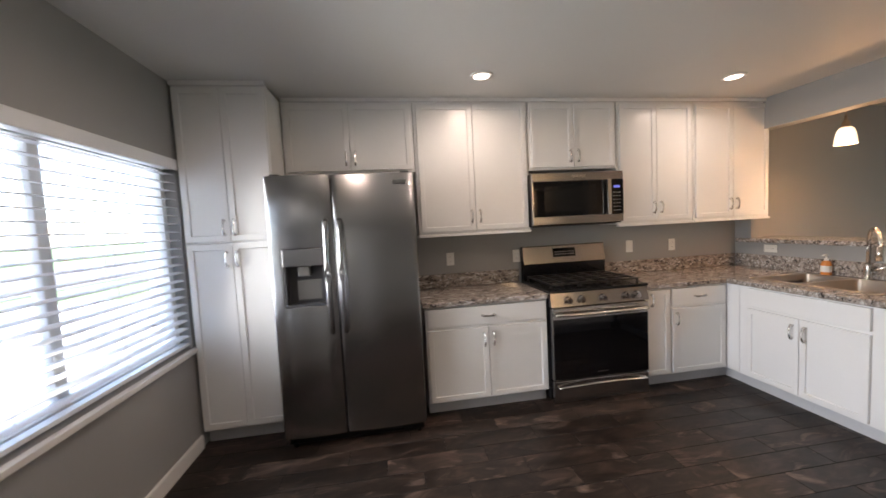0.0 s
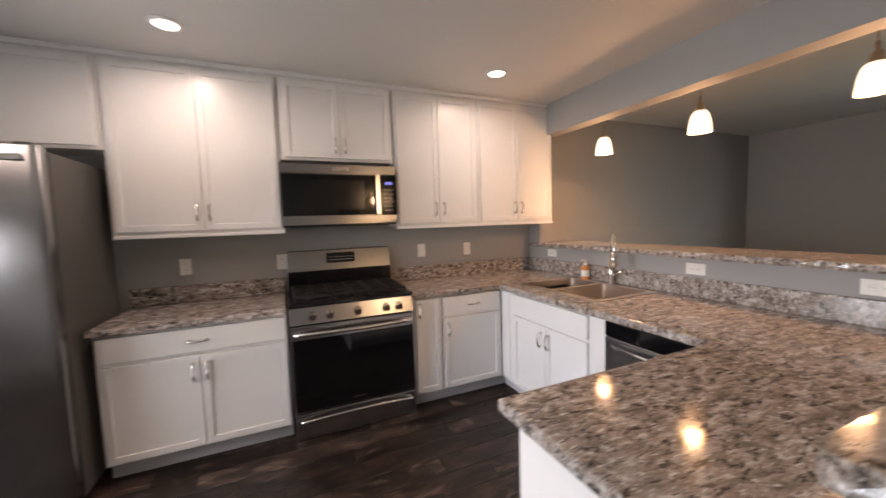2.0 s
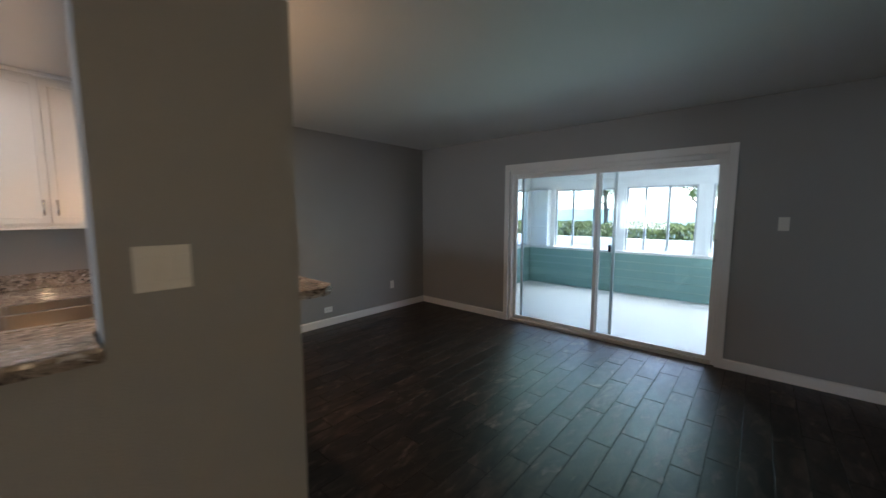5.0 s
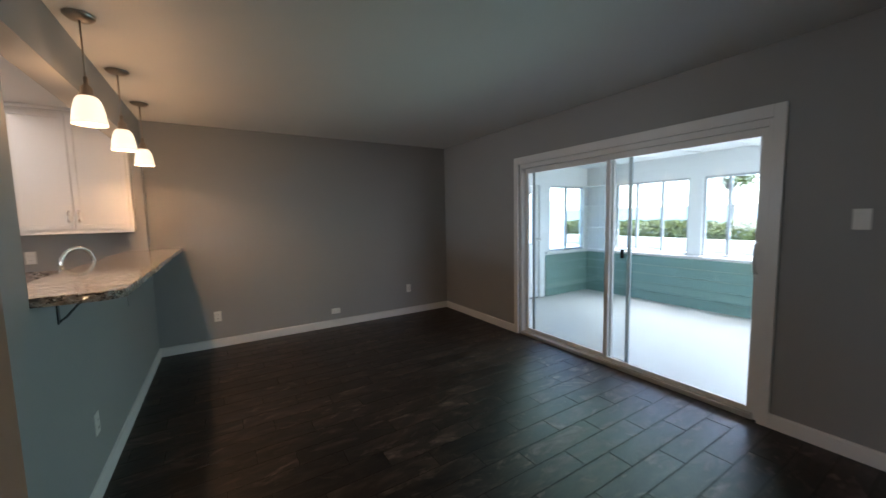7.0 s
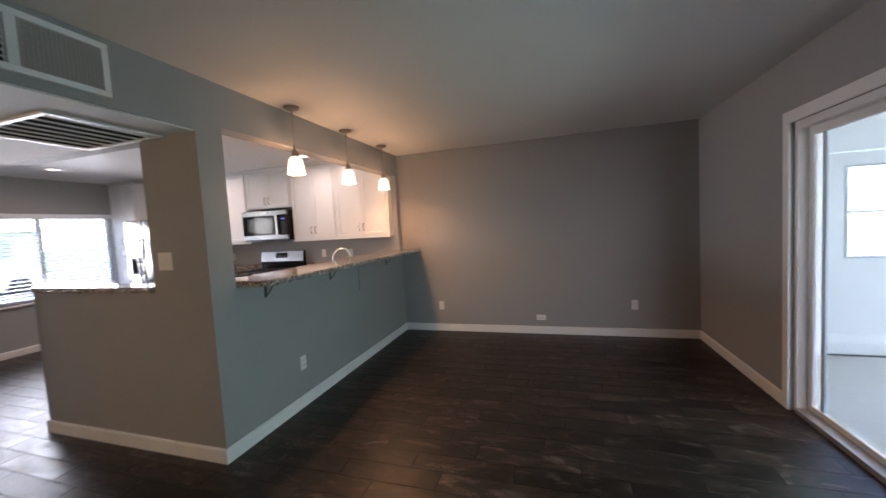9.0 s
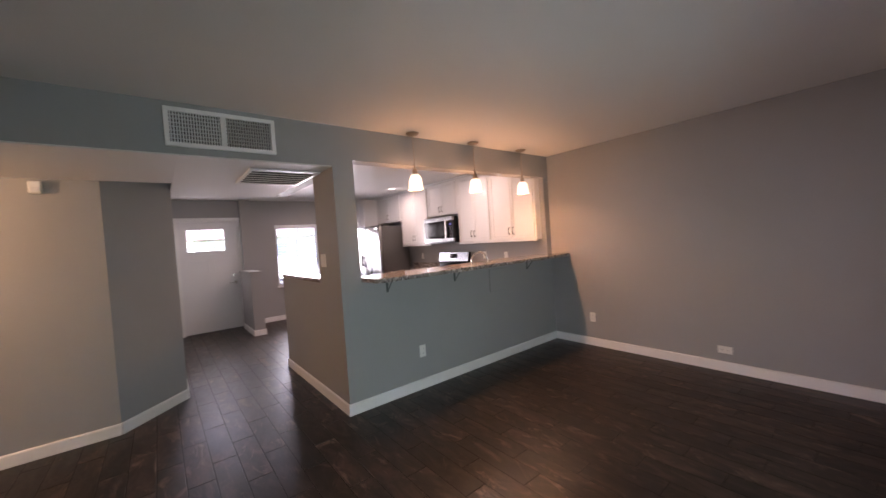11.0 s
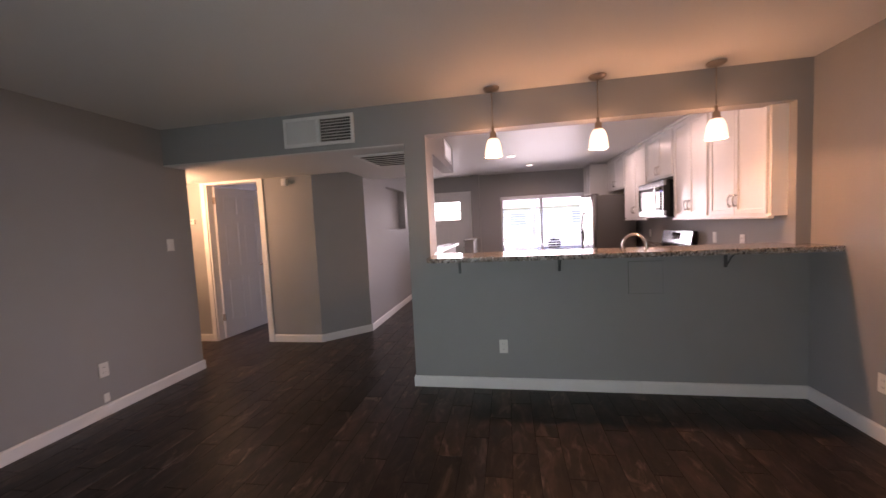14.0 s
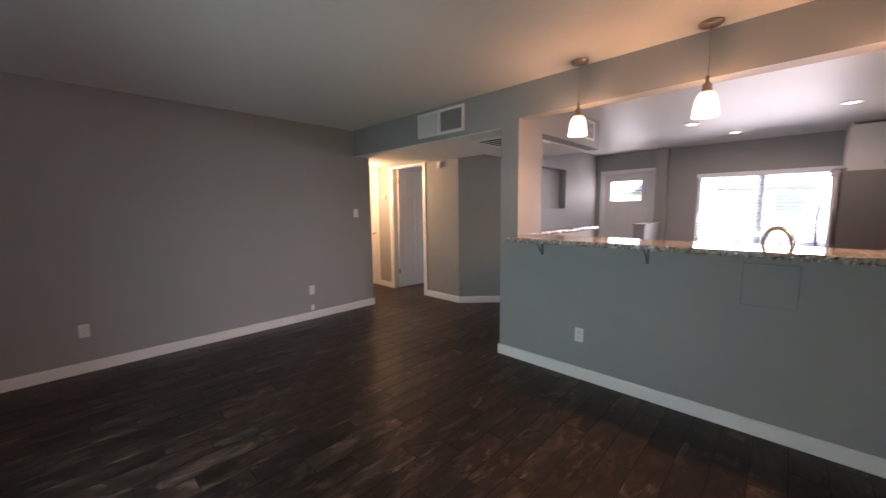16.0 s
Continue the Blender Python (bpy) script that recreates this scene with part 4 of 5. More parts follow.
def microwave():
    t = thing("microwave", (-2.06, 2.85, 1.375), "stainless over-the-range microwave with black glass door", "microwave")
    x0, x1, f, z0, z1 = -2.465, -1.657, 2.66, 1.375, 1.812
    part("body", boxes((x0 + 0.004, f + 0.03, z0, x1 - 0.004, KN - 0.003, z1)), M_BLACK, t)
    part("fascia", boxes((x0, f, z1 - 0.068, x1, f + 0.03, z1), bevel=0.003), M_STEEL_H, t, "brushed steel top strip")
    part("fascia", boxes((x0, f, z0 + 0.012, x1, f + 0.03, z0 + 0.075), bevel=0.003), M_STEEL_H, t, "brushed steel bottom strip")
    door = part("door", boxes((x0, f + 0.001, z0 + 0.076, -1.775, f + 0.03, z1 - 0.069)), M_STEEL_H, t)
    part("door_glass", boxes((x0 + 0.008, f - 0.003, z0 + 0.079, -1.776, f + 0.0005, z1 - 0.072)), M_GLASSBLK, door, "black door glass")
    part("window_mesh", boxes((x0 + 0.10, f - 0.0042, z0 + 0.115, -1.90, f - 0.003, z1 - 0.11)), M_MESH, door, "dark grey window mesh")
    ctl = part("control_panel", boxes((-1.773, f - 0.003, z0 + 0.076, x1, f + 0.03, z1 - 0.069)), M_GLASSBLK, t)
    part("display", boxes((-1.745, f - 0.0045, 1.672, -1.69, f - 0.003, 1.692)), M_LCD, ctl, "blue lit clock display")
    for i in range(6):
        for j in range(3):
            part("key", boxes((-1.75 + 0.025 * j, f - 0.0042, 1.48 + 0.03 * i, -1.735 + 0.025 * j, f - 0.003, 1.486 + 0.03 * i)), M_KEYS, ctl)
    bm = bmesh.new()
    box(bm, -1.825, f - 0.045, 1.452, -1.792, f - 0.028, 1.742, bevel=0.005)
    box(bm, -1.820, f - 0.03, 1.462, -1.797, f - 0.002, 1.485)
    box(bm, -1.820, f - 0.03, 1.710, -1.797, f - 0.002, 1.733)
    part("handle", bm, M_CHROME, door, "upright steel handle")
    part("badge", boxes((-2.12, f - 0.003, 1.768, -2.0, f, 1.792), bevel=0.001), M_CHROME, t, "small plain maker's plate")
    part("vent", boxes((x0 + 0.05, f + 0.04, z0 - 0.006, x1 - 0.05, f + 0.30, z0)), M_DARKP, t)


M_MESH = mat("microwave_mesh", (0.007, 0.007, 0.008), 0.14)
M_LCD = mat("blue_lcd", (0.05, 0.05, 0.2), 0.3, emit=((0.25, 0.3, 1.0), 0.06))
microwave()


def sink():
    t = thing("kitchen_sink", (-0.5, 1.96, 0.7), "double bowl stainless steel kitchen sink set in granite", "sink")
    part("rim", slab([KX0 - 0.014, KX0 + 0.025, KX1 - 0.025, KX1 + 0.014], [KY0 - 0.014, KY0 + 0.025, 1.985, 2.02, KY1 - 0.025, KY1 + 0.014],
         lambda x, y: not (KX0 + 0.025 < x < KX1 - 0.025 and (KY0 + 0.025 < y < 1.985 or 2.02 < y < KY1 - 0.025)), 0.8725, 0.877, 0.002), M_SINK, t)
    for y0, y1 in ((KY0 + 0.025, 1.985), (2.02, KY1 - 0.025)):
        bm = boxes((KX0 + 0.025, y0, 0.68, KX1 - 0.025, y1, 0.876))
        top = [f for f in bm.faces if all(v.co.z > 0.87 for v in f.verts)]
        bmesh.ops.delete(bm, geom=top, context="FACES")
        es = [e for e in bm.edges if len(e.link_faces) == 2]
        bmesh.ops.bevel(bm, geom=es, offset=0.03, segments=4, affect="EDGES", profile=0.5)
        bowl = part("bowl", bm, M_SINK, t, smooth=True)
        d = bmesh.new()
        cyl(d, (KX0 + KX1) / 2, (y0 + y1) / 2, 0.681, 0.684, 0.04)
        part("drain", d, M_CHROME, bowl)


sink()


def faucet():
    x, y = -0.205, 1.96
    t = thing("faucet", (x, y, 0.872), "brushed nickel gooseneck kitchen faucet by the sink", "faucet")
    bm = bmesh.new()
    lathe(bm, x, y, [(0.0, 0.873), (0.03, 0.873), (0.03, 0.88), (0.022, 0.89), (0.02, 0.97), (0.016, 0.985), (0, 0.985)], 18)
    part("body", bm, M_CHROME, t, smooth=True)
    dx, dy, r = -0.70, -0.71, 0.10
    bm = bmesh.new()
    pts = [(x, y, 0.98), (x, y, 1.10)] + [(x + dx * r * (1 - math.cos(math.pi * i / 14)), y + dy * r * (1 - math.cos(math.pi * i / 14)), 1.14 + 0.11 * math.sin(math.pi * i / 14)) for i in range(15)]
    tip = (x + dx * 2 * r, y + dy * 2 * r)
    tube(bm, pts + [(*tip, 1.12)], 0.0125, 12)
    part("neck", bm, M_CHROME, t, smooth=True)
    bm = bmesh.new()
    tube(bm, [(*tip, 1.13), (*tip, 1.08), (*tip, 1.03)], [0.015, 0.018, 0.020], 12)
    part("spray_head", bm, M_CHROME, t, smooth=True)
    bm = bmesh.new()
    tube(bm, [(x, y - 0.018, 0.945), (x, y - 0.05, 0.95), (x - 0.01, y - 0.10, 0.975)], [0.012, 0.009, 0.007], 10)
    part("lever", bm, M_CHROME, t, smooth=True)


faucet()


def soap_bottle():
    x, y = -0.212, 2.21
    t = thing("soap_bottle", (x, y, 0.872), "clear pump bottle of orange hand soap beside the sink", "soap bottle")
    bm = bmesh.new()
    lathe(bm, x, y, [(0, 0.8735), (0.03, 0.8735), (0.032, 0.885), (0.032, 0.955), (0.026, 0.98), (0.013, 0.99), (0, 0.99)], 18)
    part("bottle", bm, M_SOAP, t, smooth=True)
    part("wrapper", lathe(bmesh.new(), x, y, [(0.0325, 0.90), (0.0327, 0.905), (0.0327, 0.945), (0.0325, 0.95)], 18), M_PLASTIC, t, "plain pale paper wrapper")
    bm = bmesh.new()
    cyl(bm, x, y, 0.99, 1.005, 0.014, n=14)
    cyl(bm, x, y, 1.005, 1.03, 0.005, n=10)
    box(bm, x - 0.035, y - 0.007, 1.028, x + 0.01, y + 0.007, 1.038, bevel=0.002)
    part("pump", bm, M_PLASTIC, t, "white pump")


soap_bottle()

# ---- lamps ----
def pendant(y):
    x = 0.105
    t = thing("pendant_lamp", (x, y, CEIL), "lit frosted glass pendant on a nickel stem over the bar", "pendant lamp", "pendants over the bar")
    part("canopy", lathe(bmesh.new(), x, y, [(0, CEIL - 0.001), (0.062, CEIL - 0.001), (0.062, CEIL - 0.008), (0.045, CEIL - 0.022), (0.012, CEIL - 0.028), (0, CEIL - 0.028)]), M_BRONZE, t, "brushed nickel ceiling canopy", smooth=True)
    bm = bmesh.new()
    cyl(bm, x, y, 2.13, CEIL - 0.026, 0.004, n=10)
    part("stem", bm, M_BRONZE, t, smooth=True)
    part("socket", lathe(bmesh.new(), x, y, [(0, 2.15), (0.010, 2.15), (0.010, 2.115), (0.024, 2.10), (0.026, 2.07), (0.033, 2.062), (0.034, 2.05), (0, 2.05)], 20), M_BRONZE, t, "brushed nickel socket", smooth=True)
    prof = [(0.028, 2.060), (0.040, 2.052), (0.050, 2.036), (0.058, 2.010), (0.064, 1.975), (0.068, 1.940), (0.071, 1.918)]
    inner = [(r - 0.004, z) for r, z in prof[::-1]]
    shade = part("shade", lathe(bmesh.new(), x, y, prof + inner), M_SHADE, t, "glowing frosted glass shade", smooth=True)
    shade.visible_shadow = False
    return t


for py in PENDANTS:
    pendant(py)

for cx, cy in CANS:
    t = thing("recessed_light", (cx, cy, CEIL), "white trimmed recessed ceiling light, switched on", "recessed light", "recessed kitchen lights")
    part("trim_ring", lathe(bmesh.new(), cx, cy, [(0.055, CEIL - 0.001), (0.080, CEIL - 0.001), (0.077, CEIL - 0.006), (0.058, CEIL - 0.010), (0.055, CEIL - 0.001)]), M_TRIM, t, smooth=True)
    bm = bmesh.new()
    cyl(bm, cx, cy, CEIL - 0.0085, CEIL - 0.002, 0.055)
    part("lens", bm, M_LED, t, "glowing white lens")

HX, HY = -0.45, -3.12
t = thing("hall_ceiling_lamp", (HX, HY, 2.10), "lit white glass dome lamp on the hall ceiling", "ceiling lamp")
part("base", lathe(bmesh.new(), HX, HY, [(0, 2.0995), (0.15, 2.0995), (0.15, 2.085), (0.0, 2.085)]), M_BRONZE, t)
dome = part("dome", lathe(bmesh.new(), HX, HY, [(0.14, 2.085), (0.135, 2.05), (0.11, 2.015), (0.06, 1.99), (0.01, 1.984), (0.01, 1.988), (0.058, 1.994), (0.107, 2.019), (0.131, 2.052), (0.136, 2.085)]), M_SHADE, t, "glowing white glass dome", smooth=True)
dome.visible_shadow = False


# ---- wall plates ----
def plate(x, y, z, face, kind, label, category, wide=False, scale=1.0):
    """face: degrees about z of a plate that looks along -y."""
    m = pose(x, y, z, 0, 0, face)
    w, h = (0.12 if kind == "triple" else 0.07) * scale, 0.115 * scale
    if wide:
        w, h = h, w
    name = "outlet" if kind == "outlet" else "light_switch" if kind in ("switch", "triple") else "wall_plate"
    t = thing(name, (x, y, z), label, category, name + "s on the walls")
    part("cover", boxes((-w / 2, -0.006, -h / 2, w / 2, -0.0005, h / 2), bevel=0.002), M_PLASTIC, t, m=m)
    if kind == "outlet":
        for s in (-1, 1):
            cx, cz = (0.021 * s, 0) if wide else (0, 0.021 * s)
            part("socket", boxes((cx - 0.013, -0.0085, cz - 0.013, cx + 0.013, -0.0055, cz + 0.013), bevel=0.002), M_PLASTIC, t, m=m)
            part("slot", boxes((cx - 0.007, -0.0092, cz - 0.005, cx - 0.005, -0.0084, cz + 0.005), (cx + 0.005, -0.0092, cz - 0.005, cx + 0.007, -0.0084, cz + 0.005)), M_DARKP, t, m=m)
    elif kind == "switch":
        part("rocker", boxes((-0.016, -0.010, -0.033, 0.016, -0.0055, 0.033), bevel=0.002), M_PLASTIC, t, m=m)
    elif kind == "triple":
        for cx in (-0.038, 0.0, 0.038):
            part("rocker", boxes((cx - 0.016, -0.010, -0.033, cx + 0.016, -0.0055, 0.033), bevel=0.002), M_PLASTIC, t, m=m)
    return t


OUT = "white plastic double outlet on a grey wall"
SWI = "white plastic rocker switch on a grey wall"
for x, z, k in ((-3.11, 1.121, "outlet"), (-2.487, 1.111, "outlet"), (-1.334, 1.13, "switch"), (-0.871, 1.12, "outlet")):
    plate(x, KN, z, 0, k, OUT if k == "outlet" else SWI, "outlet" if k == "outlet" else "switch")
for y, z in ((1.385, 1.043), (0.632, 1.043), (2.69, 1.055)):
    plate(-0.14, y, z, -90, "outlet", "white plastic outlet set sideways above the granite backsplash", "outlet", wide=True)
plate(0.0, 0.772, 0.365, 90, "outlet", OUT, "outlet")
plate(0.54, N, 0.352, 0, "outlet", OUT, "outlet")
plate(2.935, N, 0.38, 0, "outlet", OUT, "outlet")
plate(1.86, N, 0.208, 0, "outlet", "white plastic outlet set sideways above the baseboard", "outlet", wide=True)
plate(0.70, S, 0.375, 180, "outlet", OUT, "outlet")
plate(2.77, S, 0.37, 180, "outlet", OUT, "outlet")
plate(0.70, S, 0.145, 180, "blank", "small white cable plate above the baseboard", "wall plate", scale=0.6)
plate(0.01, S, 1.34, 180, "switch", SWI, "switch")
plate(E, -1.29, 1.36, 90 + 180, "switch", SWI, "switch")
plate(-0.36, 0.0, 1.315, 0, "triple", "white plastic triple switch on the grey end wall", "switch")


def thermostat():
    t = thing("thermostat", (-1.13, -3.25, 1.6), "small white wall thermostat in the hall", "thermostat")
    part("body", boxes((-1.1295, -3.29, 1.575, -1.105, -3.21, 1.64), bevel=0.005), M_PLASTIC, t)
    part("screen", boxes((-1.1055, -3.275, 1.605, -1.104, -3.235, 1.63)), M_KEYS, t)


thermostat()


def alarm_sensor():
    t = thing("alarm_sensor", (-1.13, -1.865, 2.0), "white plastic wall sensor near the hall ceiling", "sensor")
    part("body", boxes((-1.1295, -1.90, 1.985, -1.08, -1.83, 2.075), bevel=0.010), M_PLASTIC, t)
    part("lens", boxes((-1.081, -1.888, 1.998, -1.074, -1.842, 2.03), bevel=0.004), M_CAB_IN, t)


alarm_sensor()

hatch = structure("access_panel", boxes((0.0035, 1.755, 0.80, 0.007, 2.0, 1.05), bevel=0.002), M_WALL, "painted access panel flush in the bar wall", "panel")
part("joint", boxes((0.0004, 1.7533, 0.7983, 0.0033, 2.0017, 1.0517)), M_DARKP, hatch, "dark joint round the panel")


# ---- grilles ----
def return_grille():
    t = thing("air_vent", (0.0, -0.76, 2.28), "white double supply air register above the hall opening", "air vent")
    y0, y1, z0, z1, mid = -1.095, -0.432, 2.155, 2.408, -0.765
    part("frame", boxes((0.0005, y0, z0, 0.020, y1, z0 + 0.028), (0.0005, y0, z1 - 0.028, 0.020, y1, z1), (0.0005, y0, z0 + 0.028, 0.020, y0 + 0.028, z1 - 0.028), (0.0005, y1 - 0.028, z0 + 0.028, 0.020, y1, z1 - 0.028),
                            (0.0005, mid - 0.018, z0 + 0.028, 0.020, mid + 0.018, z1 - 0.028), bevel=0.002), M_TRIM, t)
    part("duct_shade_sheet", boxes((0.0003, y0 + 0.028, z0 + 0.028, 0.0012, y1 - 0.028, z1 - 0.028)), M_VOID, t)
    for a0, a1, turn in ((y0 + 0.028, mid - 0.018, -32), (mid + 0.018, y1 - 0.028, 20)):
        for i in range(18):
            y = a0 + 0.008 + (a1 - a0 - 0.016) * i / 17
            part("slat", boxes((-0.009, -0.0006, z0 + 0.029, 0.009, 0.0006, z1 - 0.029)), M_TRIM, t, m=pose(0.0132, y, 0, 0, 0, turn))
        for i in range(7):
            z = z0 + 0.05 + i * 0.0255
            part("bar", boxes((0.0013, a0, z, 0.0022, a1, z + 0.008)), M_TRIM, t)


return_grille()


def ceiling_return():
    t = thing("ceiling_vent", (-0.6, -0.27, 2.10), "white slatted return air grille in the hall ceiling", "air vent")
    x0, x1, y0, y1, z = -0.94, -0.25, -0.57, -0.01, 2.0995
    part("frame", boxes((x0, y0, z - 0.012, x1, y0 + 0.03, z), (x0, y1 - 0.03, z - 0.012, x1, y1, z), (x0, y0 + 0.03, z - 0.012, x0 + 0.03, y1 - 0.03, z), (x1 - 0.03, y0 + 0.03, z - 0.012, x1, y1 - 0.03, z), bevel=0.002), M_TRIM, t)
    part("duct_shade_sheet", boxes((x0 + 0.03, y0 + 0.03, z - 0.002, x1 - 0.03, y1 - 0.03, z - 0.0005)), M_VOID, t)
    n = 7
    for i in range(n):
        x = x0 + 0.055 + (x1 - x0 - 0.11) * i / (n - 1)
        part("slat", boxes((-0.007, y0 + 0.031, -0.001, 0.007, y1 - 0.031, 0.001)), M_TRIM, t, m=pose(x, 0, z - 0.010, 0, -20, 0))


ceiling_return()


def side_register():
    t = thing("air_vent", (-1.48, 0.14, 2.3), "white supply air register on the kitchen side of the soffit", "air vent")
    x0, x1, z0, z1, y = -1.76, -1.22, 2.19, 2.41, 0.1405
    part("frame", boxes((x0, y, z0, x1, y + 0.01, z0 + 0.025), (x0, y, z1 - 0.025, x1, y + 0.01, z1), (x0, y, z0 + 0.025, x0 + 0.025, y + 0.01, z1 - 0.025), (x1 - 0.025, y, z0 + 0.025, x1, y + 0.01, z1 - 0.025), bevel=0.002), M_TRIM, t)
    part("duct_shade_sheet", boxes((x0 + 0.025, y, z0 + 0.025, x1 - 0.025, y + 0.001, z1 - 0.025)), M_VOID, t)
    for i in range(9):
        part("slat", boxes((x0 + 0.026, -0.006, -0.0006, x1 - 0.026, 0.006, 0.0006)), M_TRIM, t, m=pose(0, y + 0.007, z0 + 0.038 + i * 0.018, 35, 0, 0))


side_register()


# ---- doors ----
def panel_leaf(w, h, th, panels):
    """A leaf from x = 0 to w with sunk and raised panels (x0, x1, z0, z1) on both faces."""
    dep = min(0.010, th * 0.3)
    bm = boxes((0, -th / 2 + dep, 0.008, w, th / 2 - dep, h))
    xs = sorted({0.0, w} | {a for p in panels for a in p[:2]})
    zs = sorted({0.008, h} | {a for p in panels for a in p[2:]})
    for i in range(len(xs) - 1):
        for j in range(len(zs) - 1):
            cx, cz = (xs[i] + xs[i + 1]) / 2, (zs[j] + zs[j + 1]) / 2
            if not any(p[0] < cx < p[1] and p[2] < cz < p[3] for p in panels):
                for s in (-1, 1):
                    a, c = sorted((s * (th / 2 - dep), s * th / 2))
                    box(bm, xs[i], a, zs[j], xs[i + 1], c, zs[j + 1])
    for x0, x1, z0, z1 in panels:
        g = 0.028
        for s in (-1, 1):
            a, c = sorted((s * (th / 2 - dep), s * (th / 2 - 0.003)))
            box(bm, x0 + g, a, z0 + g, x1 - g, c, z1 - g, bevel=0.004)
    return bm


def six(w, h):
    a, b1, b2, c = 0.11, w / 2 - 0.045, w / 2 + 0.045, w - 0.11
    out = []
    for z0, z1 in ((0.22, 0.82), (0.98, 1.58), (1.70, h - 0.11)):
        out += [(a, b1, z0, z1), (b2, c, z0, z1)]
    return out


def lever(leaf, m, x, z, th, side):
    bm = bmesh.new()
    for s in (-1, 1):
        cyl_between(bm, (x, 0, z), (x, s * (th / 2 + 0.008), z), 0.026, 18)
        tube(bm, [(x, s * th / 2, z), (x, s * (th / 2 + 0.045), z), (x + side * 0.02, s * (th / 2 + 0.052), z), (x + side * 0.10, s * (th / 2 + 0.050), z)], 0.008, 8)
    part("handle", bm, M_BRONZE, leaf, "brushed nickel lever", smooth=True, m=m)


def casing(x, y0, y1, z, side, w=0.065, sill=False):
    """White casing on a wall of constant x; side: +1 or -1, the way it faces."""
    a, c = sorted((x + side * 0.0005, x + side * 0.016))
    return boxes((a, y0 - w, 0.0, c, y0, z + w), (a, y1, 0.0, c, y1 + w, z + w), (a, y0, z, c, y1, z + w), bevel=0.003)


def bedroom_door():
    t = thing("door_1", (-1.22, -3.0, 0), "white six-panel bedroom door standing open", "door", kind="structure")
    m = pose(-1.225, BY0 + 0.03, 0, 0, 0, 175)
    leaf = part("door_leaf", panel_leaf(0.79, 2.06, 0.036, six(0.79, 2.06)), M_DOOR, t, m=m)
    lever(leaf, m, 0.73, 0.95, 0.036, -1)
    for z in (0.25, 1.83):
        part("hinge", boxes((-0.012, -0.03, z, 0.006, 0.03, z + 0.09), bevel=0.002), M_BRONZE, leaf, "nickel hinge", m=m)
    part("casing", casing(-1.13, BY0, BY1, BZ, 1), M_TRIM, t)
    part("casing", casing(-1.25, BY0, BY1, BZ, -1), M_TRIM, t)
    part("jamb", boxes((-1.25, BY0, 0, -1.13, BY0 + 0.018, BZ), (-1.25, BY1 - 0.018, 0, -1.13, BY1, BZ), (-1.25, BY0 + 0.018, BZ - 0.018, -1.13, BY1 - 0.018, BZ)), M_TRIM, t)


bedroom_door()


def hall_door():
    t = thing("door_4", (-1.11, -3.78, 0), "closed white panelled hall closet door", "door", kind="structure")
    m = pose(-1.118, -4.05, 0, 0, 0, 90)
    leaf = part("door_leaf", panel_leaf(0.56, 2.03, 0.02, [(0.09, 0.47, 0.22, 0.85), (0.09, 0.47, 1.02, 1.9)]), M_DOOR, t, m=m)
    lever(leaf, m, 0.50, 0.95, 0.02, -1)
    part("casing", boxes((-1.1295, -3.485, 0, -1.114, -3.42, 2.10), (-1.1295, -4.07, 2.035, -1.114, -3.485, 2.10)), M_TRIM, t)


hall_door()


def closet_door():
    t = thing("door_5", (-4.97, -4.0, 0), "white closet door in the bedroom", "door", kind="structure")
    part("door_leaf", panel_leaf(0.75, 2.03, 0.03, six(0.75, 2.03)), M_DOOR, t, m=pose(-4.85, -4.322, 0, 0, 0, 0))
    part("casing", boxes((-4.92, -4.3385, 0, -4.855, -4.32, 2.10), (-4.095, -4.3385, 0, -4.03, -4.32, 2.10), (-4.855, -4.3385, 2.035, -4.095, -4.32, 2.10)), M_TRIM, t)


closet_door()


